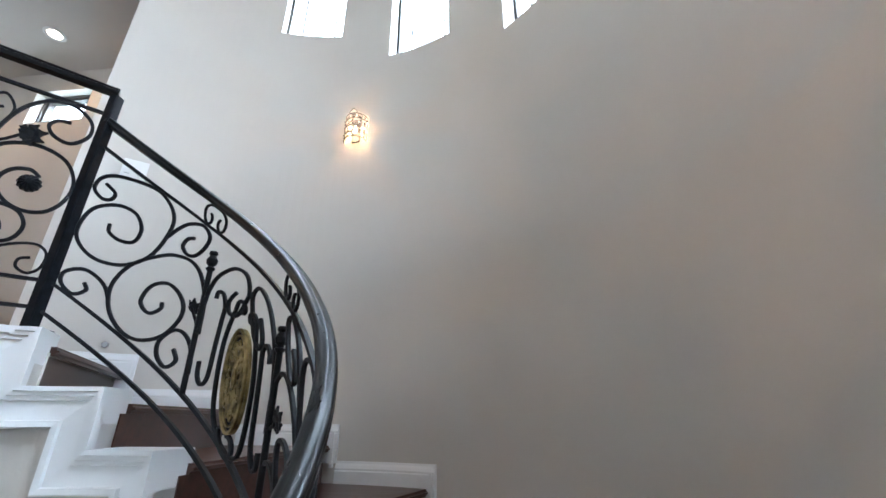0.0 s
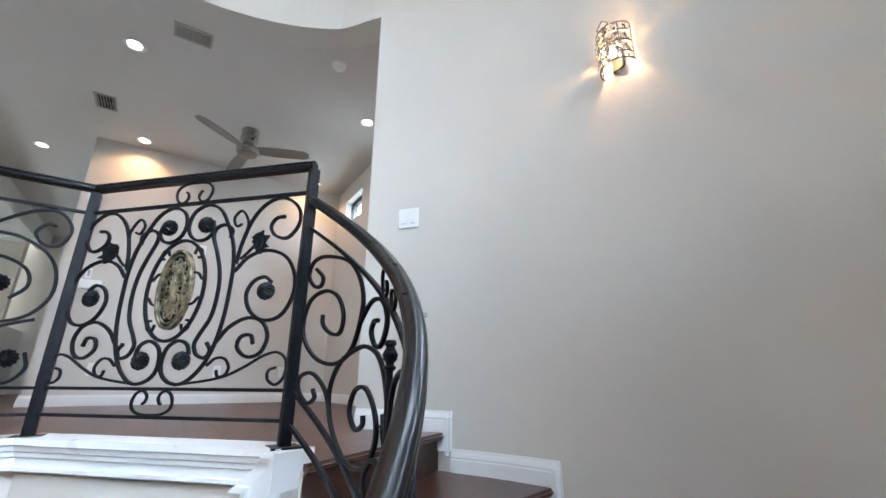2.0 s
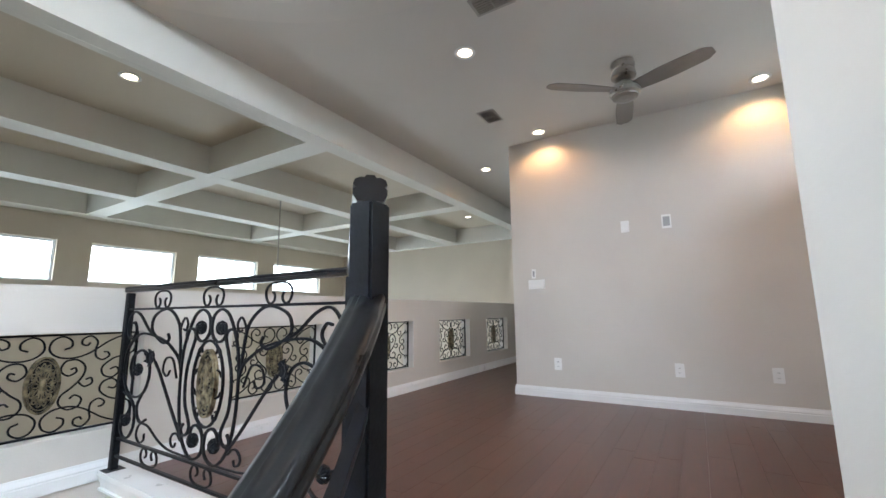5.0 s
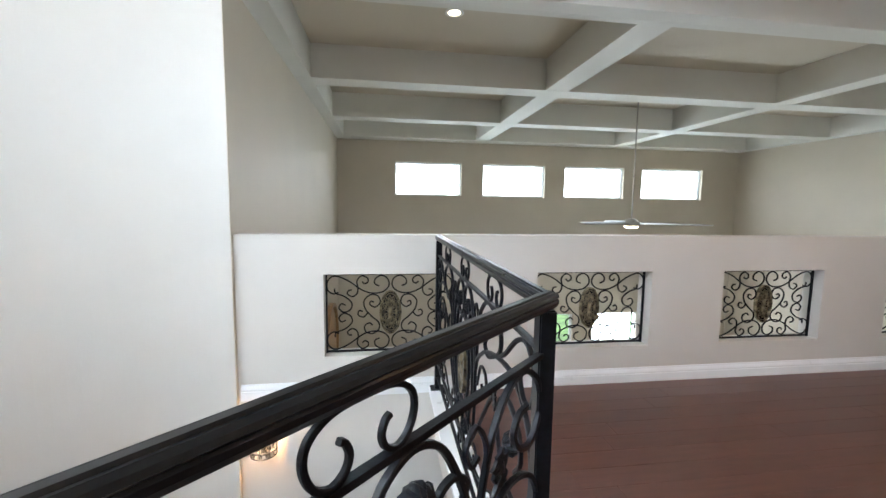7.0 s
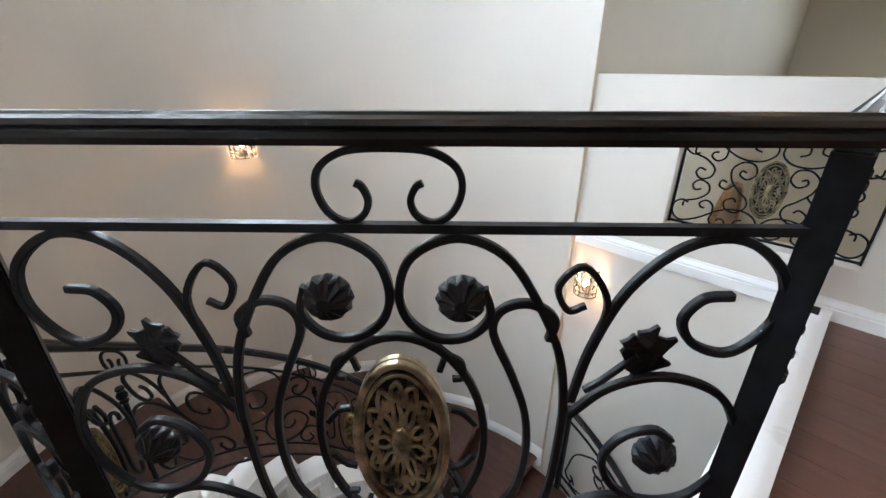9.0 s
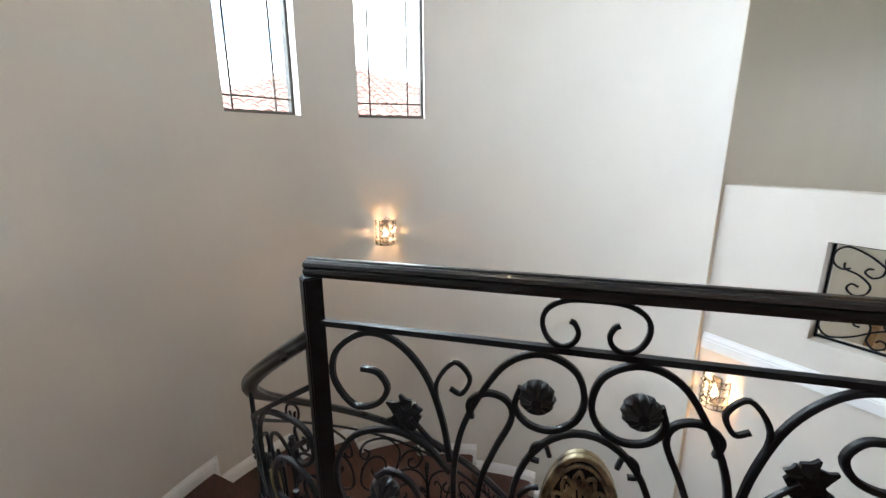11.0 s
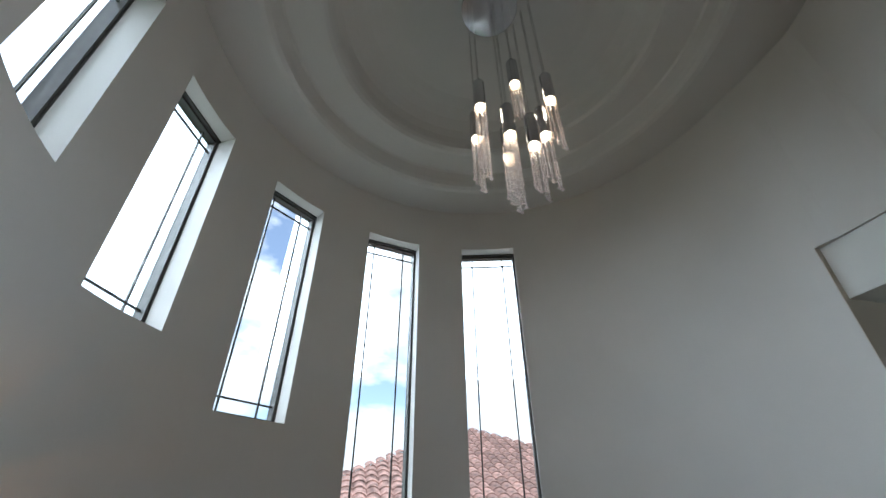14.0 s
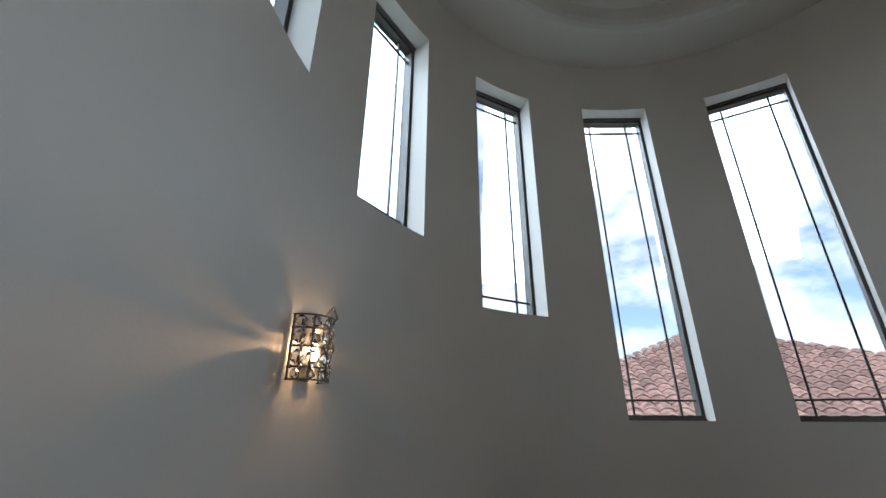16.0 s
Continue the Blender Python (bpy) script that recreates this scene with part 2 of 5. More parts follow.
def add_sweep(bm, prof, path, sides=None, closed=False, taper=None):
    """Sweep a closed profile of (side, up) along 3D points; sides: the side vector at each point."""
    pts = [Vector(p) for p in path]
    n = len(pts)
    rings = []
    for i, p in enumerate(pts):
        a, b = pts[(i - 1) % n if closed else max(i - 1, 0)], pts[(i + 1) % n if closed else min(i + 1, n - 1)]
        t = (b - a).normalized()
        if sides:
            s = Vector(sides[i])
            s = (s - t * s.dot(t)).normalized()
        else:
            s = t.cross(Vector((0, 0, 1))).normalized()
        u = s.cross(t).normalized()
        k = taper[i] if taper else 1.0
        rings.append([bm.verts.new(p + s * (q[0] * k) + u * (q[1] * k)) for q in prof])
    m = len(prof)
    for i in range(n if closed else n - 1):
        a, b = rings[i], rings[(i + 1) % n]
        for j in range(m):
            bm.faces.new((a[j], a[(j + 1) % m], b[(j + 1) % m], b[j]))
    if not closed:
        bm.faces.new(rings[0])
        bm.faces.new(list(reversed(rings[-1])))
    return bm


def sweep(prof, path, sides=None, closed=False, taper=None):
    return add_sweep(bmesh.new(), prof, path, sides, closed, taper)


def add_prism(bm, poly, z0, z1):
    lo = [bm.verts.new((x, y, z0)) for x, y in poly]
    hi = [bm.verts.new((x, y, z1)) for x, y in poly]
    bm.faces.new(list(reversed(lo)))
    bm.faces.new(hi)
    for i in range(len(poly)):
        j = (i + 1) % len(poly)
        bm.faces.new((lo[i], lo[j], hi[j], hi[i]))
    return bm


def prism(poly, z0, z1):
    return add_prism(bmesh.new(), poly, z0, z1)


def grid_wall(us, zs, solid, place):
    """A wall of cells in (u, z): place(u, depth 0 or 1, z) gives a point, solid(u, z) says which cells are filled."""
    bm = bmesh.new()
    V = {}

    def vert(i, d, k):
        if (i, d, k) not in V:
            V[i, d, k] = bm.verts.new(place(us[i], d, zs[k]))
        return V[i, d, k]
    nu, nz = len(us) - 1, len(zs) - 1
    S = {(i, k) for i in range(nu) for k in range(nz) if solid((us[i] + us[i + 1]) / 2, (zs[k] + zs[k + 1]) / 2)}
    for i, k in S:
        bm.faces.new((vert(i, 0, k), vert(i + 1, 0, k), vert(i + 1, 0, k + 1), vert(i, 0, k + 1)))
        bm.faces.new((vert(i, 1, k), vert(i, 1, k + 1), vert(i + 1, 1, k + 1), vert(i + 1, 1, k)))
        for di, dk, a, b in ((-1, 0, (i, k), (i, k + 1)), (1, 0, (i + 1, k), (i + 1, k + 1)), (0, -1, (i, k), (i + 1, k)), (0, 1, (i, k + 1), (i + 1, k + 1))):
            if (i + di, k + dk) not in S:
                bm.faces.new((vert(a[0], 0, a[1]), vert(b[0], 0, b[1]), vert(b[0], 1, b[1]), vert(a[0], 1, a[1])))
    return bm


def spaced(a, b, step, extra=()):
    n = max(1, round((b - a) / step))
    vals = sorted([a + (b - a) * i / n for i in range(n + 1)] + [e for e in extra if a <= e <= b])
    out = [vals[0]]
    for v in vals[1:]:
        if v - out[-1] > 1e-4:
            out.append(v)
    return out


def clean(vals, keep, gap):
    return [v for v in vals if v in keep or all(abs(v - k) > gap for k in keep)]


# ---- tower: curved wall, drum, ceiling ----
edges = [a for w in WINDOWS for a in w[:2]]
us = clean(spaced(90, 317, 2.0, edges), edges, 0.7)
zs = sorted({LOW - 0.2, BEAM, CEIL, DRUM, WTOP, *[w[2] for w in WINDOWS]})


def in_window(a, z):
    return any(w[0] < a < w[1] and w[2] < z < WTOP for w in WINDOWS)


tower = tagged(mesh_object("wall_tower", grid_wall(us, zs, lambda a, z: not in_window(a, z), lambda a, d, z: polar(a, R + d * TH, z)), M_WALL), "curved greige painted stair tower wall with five tall windows", "wall", kind="structure")
us2 = spaced(317, 450, 2.0)


def drum_r(a):
    """The drum over the opening bows out a little beyond the tower wall."""
    f = max(0.0, min(1.0, (a - 317) / 12, (450 - a) / 12))
    bow = R + 0.085 * f * f * (3 - 2 * f)
    return min(bow, 1.805 / max(0.3, math.cos(radians(450 - a))))



tagged(mesh_object("wall_drum", grid_wall(us2, [CEIL, DRUM], lambda a, z: True, lambda a, d, z: polar(a, drum_r(a) + d * TH, z)), M_WALL), "curved greige drum wall above the loft opening", "wall", kind="structure")
ring = [(R + 0.2, 4.12), (1.47, 4.12), (1.435, 4.128), (1.41, 4.15), (1.395, 4.185), (1.385, 4.23), (1.375, 4.275), (1.36, 4.285), (1.15, 4.285), (1.115, 4.292), (1.09, 4.315), (1.075, 4.35), (1.06, 4.41), (1.03, 4.47), (0.96, 4.53), (0.87, 4.575), (0.77, 4.60), (0.66, 4.61), (0, 4.61), (0, 4.75), (R + 0.2, 4.75), (R + 0.2, 4.12)]
tagged(mesh_object("ceiling_tower", lathe(ring, 128, (CX, CY, 0)), M_CEIL), "round stepped tray ceiling with rounded rings", "ceiling", kind="structure")

# ---- half wall to the great room, with five openings ----
NX = [(0.515, 1.335), (1.885, 2.71), (3.263, 4.088), (4.656, 5.48), (6.04, 6.865)]
NZ0, NZ1 = 0.255, 0.775
us = sorted({0.004, 9.2, 1.75, *[a for n in NX for a in n]})
HT = 0.15
tagged(mesh_object("wall_half", grid_wall(us, [LOW - 0.2, -0.62, NZ0, NZ1, HALF_H], lambda u, z: not any(a < u < b and NZ0 < z < NZ1 for a, b in NX) and not (u > 1.75 and z < -0.62), lambda u, d, z: (u, d * HT, z)), M_WALL), "greige half wall with five grille openings overlooking the great room", "wall", kind="structure")
# thin tan skin added over the end face of the tower wall
tagged(mesh_object("wall_tower_end_strip", box(0.0, 0.004, -0.034, 0.168, LOW, CEIL), M_TAN), "narrow beige strip over the end of the curved tower wall", "wall", kind="structure")
tagged(mesh_object("beam_divider", box(-0.05, 9.2, 0.0, 0.14, BEAM, CEIL + 0.2), M_COFFER), "pale painted beam between loft and great room", "beam", kind="structure")

# ---- loft ----
arc = [polar(a, drum_r(a) + TH + 0.0006)[:2] for a in range(317, 424, 2)]
arc = [p for p in arc if p[1] < -0.03]
ceil_poly = arc + [(arc[-1][0] - 0.02, 0.001), (9.2, 0.001), (9.2, SWY - 0.1), (1.27, SWY - 0.1), (1.27, -3.16)]
ceil_poly = [p for i, p in enumerate(ceil_poly) if i == 0 or (Vector(p) - Vector(ceil_poly[i - 1])).length > 0.01]
tagged(mesh_object("ceiling_loft", prism(ceil_poly, CEIL, CEIL + 0.18), M_CEIL), "flat greige loft ceiling", "ceiling", kind="structure")
us = sorted({1.2, 9.2, *[a for n in SW for a in n]})
tagged(mesh_object("wall_south", grid_wall(us, [LOW - 0.2, 2.21, 2.56, CEIL], lambda u, z: not any(a < u < b and 2.21 < z < 2.56 for a, b in SW), lambda u, d, z: (u, SWY - d * 0.18, z)), M_WALL), "greige loft wall with small high windows", "wall", kind="structure")
tagged(mesh_object("wall_loft_east", box(LWX, 9.0, SWY, LWY, -0.2, CEIL), M_WALL), "greige loft wall with switches and outlets", "wall", kind="structure")
tagged(mesh_object("wall_hall_end", box(9.1, 9.25, LWY - 0.3, 0.4, -0.2, CEIL + 0.15), M_WALL), "greige hall end wall", "wall", kind="structure")
tagged(mesh_object("wall_return", box(1.25, 1.40, SWY, -3.135, LOW, CEIL), M_WALL), "greige return wall beside the stair tower", "wall", kind="structure")
edge = [(polar(TOP_A, R - 0.01)[0], polar(TOP_A, R - 0.01)[1]), (polar(TOP_A, ROUT)[0], polar(TOP_A, ROUT)[1])]
floor_poly = [edge[1], P1, P2, (P3[0], 0.0), (9.2, 0.0), (9.2, SWY), (1.30, SWY), (1.30, -3.04), polar(312, R)[:2], polar(307, R)[:2], edge[0]]
tagged(mesh_object("floor_loft_slab", prism(floor_poly, -0.36, -0.02), M_WALL), "loft floor slab edge", "floor", kind="structure")

# ---- great room shell ----
us = sorted({-0.2, GRX + 0.2, *[a for n in CW + DOORS for a in n]})


def north_solid(u, z):
    return not any(a < u < b and CZ0 < z < CZ1 for a, b in CW) and not any(a < u < b and LOW < z < DTOP for a, b in DOORS)


tagged(mesh_object("wall_great_north", grid_wall(us, [LOW - 0.2, LOW, DTOP, CZ0, CZ1, 3.0], north_solid, lambda u, d, z: (u, GRY + d * 0.16, z)), M_TAN), "beige great room wall with four high windows", "wall", kind="structure")
tagged(mesh_object("wall_great_west", box(-0.18, -0.001, 0.168, GRY, LOW - 0.2, 3.0), M_TAN), "beige great room side wall", "wall", kind="structure")
tagged(mesh_object("wall_great_east", box(GRX, GRX + 0.18, 0.2, GRY, LOW - 0.2, 3.0), M_TAN), "beige great room far side wall", "wall", kind="structure")
tagged(mesh_object("ceiling_great", box(-0.2, GRX + 0.2, 0.15, GRY + 0.15, 2.80, 3.0), M_TAN), "coffered great room ceiling panels", "ceiling", kind="structure")
bm = bmesh.new()
for y0, y1 in ((0.142, 0.2), (1.85, 2.11), (3.63, 3.89), (GRY - 0.36, GRY)):
    add_box(bm, 0.0, GRX, y0, y1, BEAM, 2.81)
for x0, x1 in ((0.0, 0.16), (2.62, 2.88), (5.46, 5.72), (GRX - 0.2, GRX)):
    for y0, y1 in ((0.2, 1.85), (2.11, 3.63), (3.89, GRY - 0.36)):
        add_box(bm, x0, x1, y0, y1, BEAM + 0.002, 2.81)
tagged(mesh_object("ceiling_coffer_beams", bm, M_COFFER), "pale painted coffer beams crossing the great room ceiling", "ceiling", kind="structure")
tagged(mesh_object("floor_lower", box(-2.2, 9.3, -4.2, GRY + 0.2, LOW - 0.2, LOW), M_TILE), "cream stone lower floor", "floor", kind="structure")
tagged(mesh_object("wall_lower_east", box(9.2, 9.35, SWY, GRY, LOW - 0.2, 0.0), M_WALL), "greige lower wall", "wall", kind="structure")
tagged(mesh_object("ground", box(-300, 300, -300, 300, -3.5, -3.28), M_GRASS), "lawn around the house", "ground", kind="structure")

# ---- stairs ----
def step_angle(k):
    """Angle of the nosing of tread k (0 is the loft floor)."""
    return TOP_A - STEP_A * k


def slope_z(a):
    return -RISE * (TOP_A - a) / STEP_A


def wedge(a0, a1, r0, r1, z0, z1, n=4):
    aa = [a0 + (a1 - a0) * i / n for i in range(n + 1)]
    return prism([polar(a, r1)[:2] for a in aa] + [polar(a, r0)[:2] for a in reversed(aa)], z0, z1)


def add_wedge(bm, a0, a1, r0, r1, z0, z1, n=4):
    aa = [a0 + (a1 - a0) * i / n for i in range(n + 1)]
    return add_prism(bm, [polar(a, r1)[:2] for a in aa] + [polar(a, r0)[:2] for a in reversed(aa)], z0, z1)


staircase = tagged(empty("staircase", (CX, CY, LOW)), "curved staircase with dark wood treads and white stepped stringer", "staircase")


def under(o, top):
    """Hang a mesh made in world coordinates under a thing whose origin lies elsewhere."""
    o.parent = top
    o.matrix_parent_inverse = Matrix.Translation(-Vector(top.location))
    return o


def stair_part(name, bm, mat, label=""):
    o = part(name, bm, mat, None, label)
    return under(o, staircase)


def nosed_tread(a0, a1, z):
    bm = wedge(a0, a1, rin(a1) + 0.10, R - 0.003, z - 0.03, z, 5)
    es = [e for e in bm.edges if all(abs(math.degrees(math.atan2(v.co.y - CY, v.co.x - CX)) % 360 - a0 % 360) < 0.05 for v in e.verts) and abs(e.verts[0].co.z - e.verts[1].co.z) < 1e-4]
    bmesh.ops.bevel(bm, geom=es, offset=0.011, segments=3, affect="EDGES")
    return bm


for k in range(1, NSTEP):
    stair_part("tread", nosed_tread(step_angle(k) - 1.3, step_angle(k - 1) + 1.0, -RISE * k), M_TREAD)
for k in range(0, NSTEP):
    z = -RISE * k
    stair_part("riser", wedge(step_angle(k), step_angle(k) + 1.0, rin(step_angle(k)) + 0.10, R - 0.004, z - RISE, z - 0.03, 1), M_TREAD)
stair_part("landing_nosing", nosed_tread(TOP_A - 1.3, TOP_A + 1.6, 0.001), M_TREAD)

# white stepped stringer on the open side: a moulding that runs along each tread end and turns down at each riser
STR = [(d * 0.75, h) for d, h in ((0.0, -0.135), (0.0, 0.030), (0.017, 0.030), (0.020, 0.022), (0.034, 0.022), (0.037, 0.014), (0.050, 0.014), (0.053, 0.004), (0.122, 0.004), (0.126, 0.016), (0.146, 0.016), (0.152, 0.0), (0.152, -0.135))]
zig = []
for k in range(0, NSTEP):
    z = -RISE * k + 0.043
    a0 = step_angle(k) + 0.3
    a1 = step_angle(k - 1) + 0.3 if k else TOP_A + 4.0
    n = 5
    zig += [(a1 + (a0 - a1) * i / n, z) for i in range(1 if k else 0, n + 1)]
    if k < NSTEP - 1:
        zig.append((a0, z - RISE))
bm = bmesh.new()
rings = [[bm.verts.new(polar(a + math.degrees(d / 0.7), rin(a) + 0.012 - h, z - d)) for d, h in STR] for a, z in zig]
for A_, B_ in zip(rings, rings[1:]):
    for q in range(len(STR)):
        r_ = (q + 1) % len(STR)
        bm.faces.new((A_[q], A_[r_], B_[r_], B_[q]))
stair_part("stringer", bm, M_WHITE, "white moulded stringer stepping down")

us = spaced(TOP_A - STEP_A * NSTEP, TOP_A + 5.0, 2.5, [step_angle(k) + 0.3 for k in range(NSTEP)])
zs = sorted({LOW, *[-RISE * k - 0.06 for k in range(NSTEP - 1)]})


def under_stair(a, z):
    k = max(0, math.ceil((TOP_A + 0.3 - a) / STEP_A))
    return z < -RISE * k - 0.06


tagged(mesh_object("wall_stair_inner", grid_wall(us, zs, under_stair, lambda a, d, z: polar(a, rin(a) + 0.02 + d * 0.09, z)), M_WALL), "greige curved wall below the open stair stringer", "wall", kind="structure")


# ---- baseboards ----
def skirt_strip(bm, place, n, z0, z1, cap=True):
    """place(i, depth, z) over i = 0..n along a wall."""
    prof = [(0.0, z0), (0.018, z0), (0.018, z0 + 0.055), (0.014, z0 + 0.06), (0.016, z0 + 0.068), (0.011, z0 + 0.08), (0.006, z0 + 0.09), (0.004, z1), (0.0, z1)]
    rings = [[bm.verts.new(place(i, d, z)) for d, z in prof] for i in range(n + 1)]
    m = len(prof)
    for i in range(n):
        for j in range(m):
            bm.faces.new((rings[i][j], rings[i][(j + 1) % m], rings[i + 1][(j + 1) % m], rings[i + 1][j]))
    bm.faces.new(rings[0])
    bm.faces.new(list(reversed(rings[-1])))


def straight_skirt(a, b, nrm, z0=0.0):
    bm = bmesh.new()
    A, B, N = Vector(a), Vector(b), Vector(nrm)
    skirt_strip(bm, lambda i, d, z: (*(A + (B - A) * i + N * d), z), 1, z0, z0 + 0.1)
    return bm


bm = bmesh.new()
for k in range(0, NSTEP):
    z = -RISE * k
    a0 = step_angle(k) - 2.3
    a1 = step_angle(k - 1) - 2.3 if k else 317.0
    n = 6

    def place(i, d, zz, a0=a0, a1=a1):
        return polar(a0 + (a1 - a0) * i / 6, R - 0.001 - d, zz)
    if a1 > 92:
        skirt_strip(bm, place, n, z, z + 0.1)
        add_wedge(bm, a0, a0 + 2.4, R - 0.019, R - 0.001, z - RISE + 0.09, z + 0.02, 1)
        add_wedge(bm, a0 + 0.5, a0 + 1.0, R - 0.023, R - 0.001, z - RISE + 0.07, z + 0.066, 1)
        add_wedge(bm, a0 - 0.05, a0 + 0.35, R - 0.012, R - 0.001, z - RISE + 0.1, z + 0.1, 1)
tagged(mesh_object("baseboard_stair", bm, M_WHITE), "white stepped moulded skirting up the curved wall", "baseboard", kind="structure")
for nm, a, b, nrm in (("baseboard_half_wall", (0.02, -0.001), (9.1, -0.001), (0, -1)), ("baseboard_loft_east", (LWX - 0.001, SWY), (LWX - 0.001, LWY + 0.012), (-1, 0)), ("baseboard_hall", (LWX - 0.012, LWY + 0.001), (9.1, LWY + 0.001), (0, 1)), ("baseboard_south", (1.4, SWY + 0.001), (LWX, SWY + 0.001), (0, 1)), ("baseboard_return", (1.401, SWY), (1.401, -3.14), (1, 0))):
    tagged(mesh_object(nm, straight_skirt(a, b, nrm), M_WHITE), "white moulded baseboard", "baseboard", kind="structure")

# curb and fascia along the open edge of the loft
for nm, a, b in (("trim_curb_short", P1, P2), ("trim_curb_long", P2, P3)):
    A, B = Vector((*a, 0.007)), Vector((*b, 0.007))
    d = (B - A).normalized()
    nv = Vector((-d.y, d.x, 0))
    prof = [(-0.085, -0.07), (-0.085, 0.041), (0.055, 0.041), (0.055, 0.019), (0.048, 0.015), (0.044, -0.001), (0.037, -0.005), (0.035, -0.019), (0.028, -0.023), (0.026, -0.048), (0.036, -0.051), (0.036, -0.062), (0.012, -0.07)]
    ext = 0.045
    bm = sweep([(s, -u) for s, u in prof], [A - d * (0.02 if a is P1 else 0.0), B + d * (ext if b is P2 else 0.03)], sides=[nv, nv])
    tagged(mesh_object(nm, bm, M_WHITE), "white moulded curb under the balustrade", "trim", kind="structure")
A, B = Vector(P1), Vector(P2)
nv = Vector((-(B - A).normalized().y, (B - A).normalized().x))
tagged(mesh_object("wall_under_landing", prism([tuple(A + nv * 0.01), tuple(B + nv * 0.01), tuple(B - nv * 0.1), tuple(A - nv * 0.1)], LOW, -0.069), M_WALL), "greige wall under the landing edge", "wall", kind="structure")


# ---- wrought iron ----
def catmull(pts, n=7):
    P = [Vector(p) for p in pts]
    P = [P[0] * 2 - P[1]] + P + [P[-1] * 2 - P[-2]]
    out = []
    for i in range(1, len(P) - 2):
        for j in range(n):
            t = j / n
            a, b, c, d = P[i - 1:i + 3]
            out.append(0.5 * (2 * b + (c - a) * t + (2 * a - 5 * b + 4 * c - d) * t * t + (3 * b - a - 3 * c + d) * t ** 3))
    out.append(P[-2])
    return out


def curl(p, t, r, hand, turns, tight=0.32):
    """Points of a spiral that leaves p along t, closing in towards its centre."""
    t = t.normalized()
    nrm = Vector((-t.y, t.x)) * hand
    c = p + nrm * r
    a0 = math.atan2(-nrm.y, -nrm.x)
    n = max(6, int(18 * turns))
    return [c + Vector((math.cos(a0 + hand * 2 * math.pi * turns * i / n), math.sin(a0 + hand * 2 * math.pi * turns * i / n))) * r * (1 - (1 - tight) * (i / n) ** 0.9) for i in range(1, n + 1)]


def scroll_line(pts, start=None, end=None):
    """start, end: (radius, hand, turns): the bar runs on into a spiral, turning left (1) or right (-1) as it leaves."""
    b = catmull(pts)
    if end:
        b = b + curl(b[-1], b[-1] - b[-2], *end)
    if start:
        b = list(reversed(curl(b[0], b[0] - b[1], *start))) + b
    return b


def mirrored(line, u0=0.0):
    return [Vector((2 * u0 - p.x, p.y)) for p in line]


def flat_map(a, b):
    A, B = Vector((*a, 0)), Vector((*b, 0))
    d = (B - A).normalized()
    mid = (A + B) / 2
    nrm = Vector((-d.y, d.x, 0))
    return lambda u, v, w=0.0: mid + d * u + Vector((0, 0, v)) + nrm * w


def helix_map(a_start, radius):
    def f(u, v, w=0.0):
        a = a_start - math.degrees(u / radius)
        x, y, _ = polar(a, radius + w)
        return Vector((x, y, slope_z(a) + v))
    return f


BAR = [(-0.007, -0.0045), (-0.005, -0.0065), (0.005, -0.0065), (0.007, -0.0045), (0.007, 0.0045), (0.005, 0.0065), (-0.005, 0.0065), (-0.007, 0.0045)]
BAR = [(x * 0.86, y * 0.86) for x, y in BAR]
THIN = [(x * 0.74, y * 0.74) for x, y in BAR]
FLATBAR = [(-0.007, -0.0055), (0.007, -0.0055), (0.007, 0.0055), (-0.007, 0.0055)]


def iron(name, line, m, top, prof=BAR, mat=None, label=""):
    pts = [m(p[0], p[1]) for p in line]
    sides = [(m(p[0], p[1], 0.01) - m(p[0], p[1], -0.01)).normalized() for p in line]
    return under(part(name, sweep(prof, pts, sides), mat or M_IRON, None, label), top)


def iron_ring(name, cu, cv, ru, rv, m, top, prof=BAR, mat=None, n=40):
    line = [Vector((cu + ru * math.cos(2 * math.pi * i / n), cv + rv * math.sin(2 * math.pi * i / n))) for i in range(n)]
    pts = [m(p.x, p.y) for p in line]
    sides = [(m(p.x, p.y, 0.01) - m(p.x, p.y, -0.01)).normalized() for p in line]
    return under(part(name, sweep(prof, pts, sides, closed=True), mat or M_IRON, None), top)


def iron_rosette(cu, cv, r, m, top):
    bm = bmesh.new()
    for side in (1, -1):
        rings = []
        for f, h in ((1.0, 0.004), (0.92, 0.011), (0.6, 0.016), (0.3, 0.022)):
            rings.append([bm.verts.new(m(cu + r * f * (1 + 0.09 * f * math.cos(12 * a)) * math.cos(a), cv + r * f * (1 + 0.09 * f * math.cos(12 * a)) * math.sin(a), side * (h - 0.004 * f * math.cos(12 * a)))) for a in [2 * math.pi * i / 48 for i in range(48)]])
        for A, B in zip(rings, rings[1:]):
            for i in range(48):
                bm.faces.new((A[i], A[(i + 1) % 48], B[(i + 1) % 48], B[i]))
        bm.faces.new(rings[-1])
        if side == 1:
            rim = rings[0]
        else:
            for i in range(48):
                bm.faces.new((rim[i], rim[(i + 1) % 48], rings[0][(i + 1) % 48], rings[0][i]))
    return under(part("rosette", bm, M_IRON, None), top)


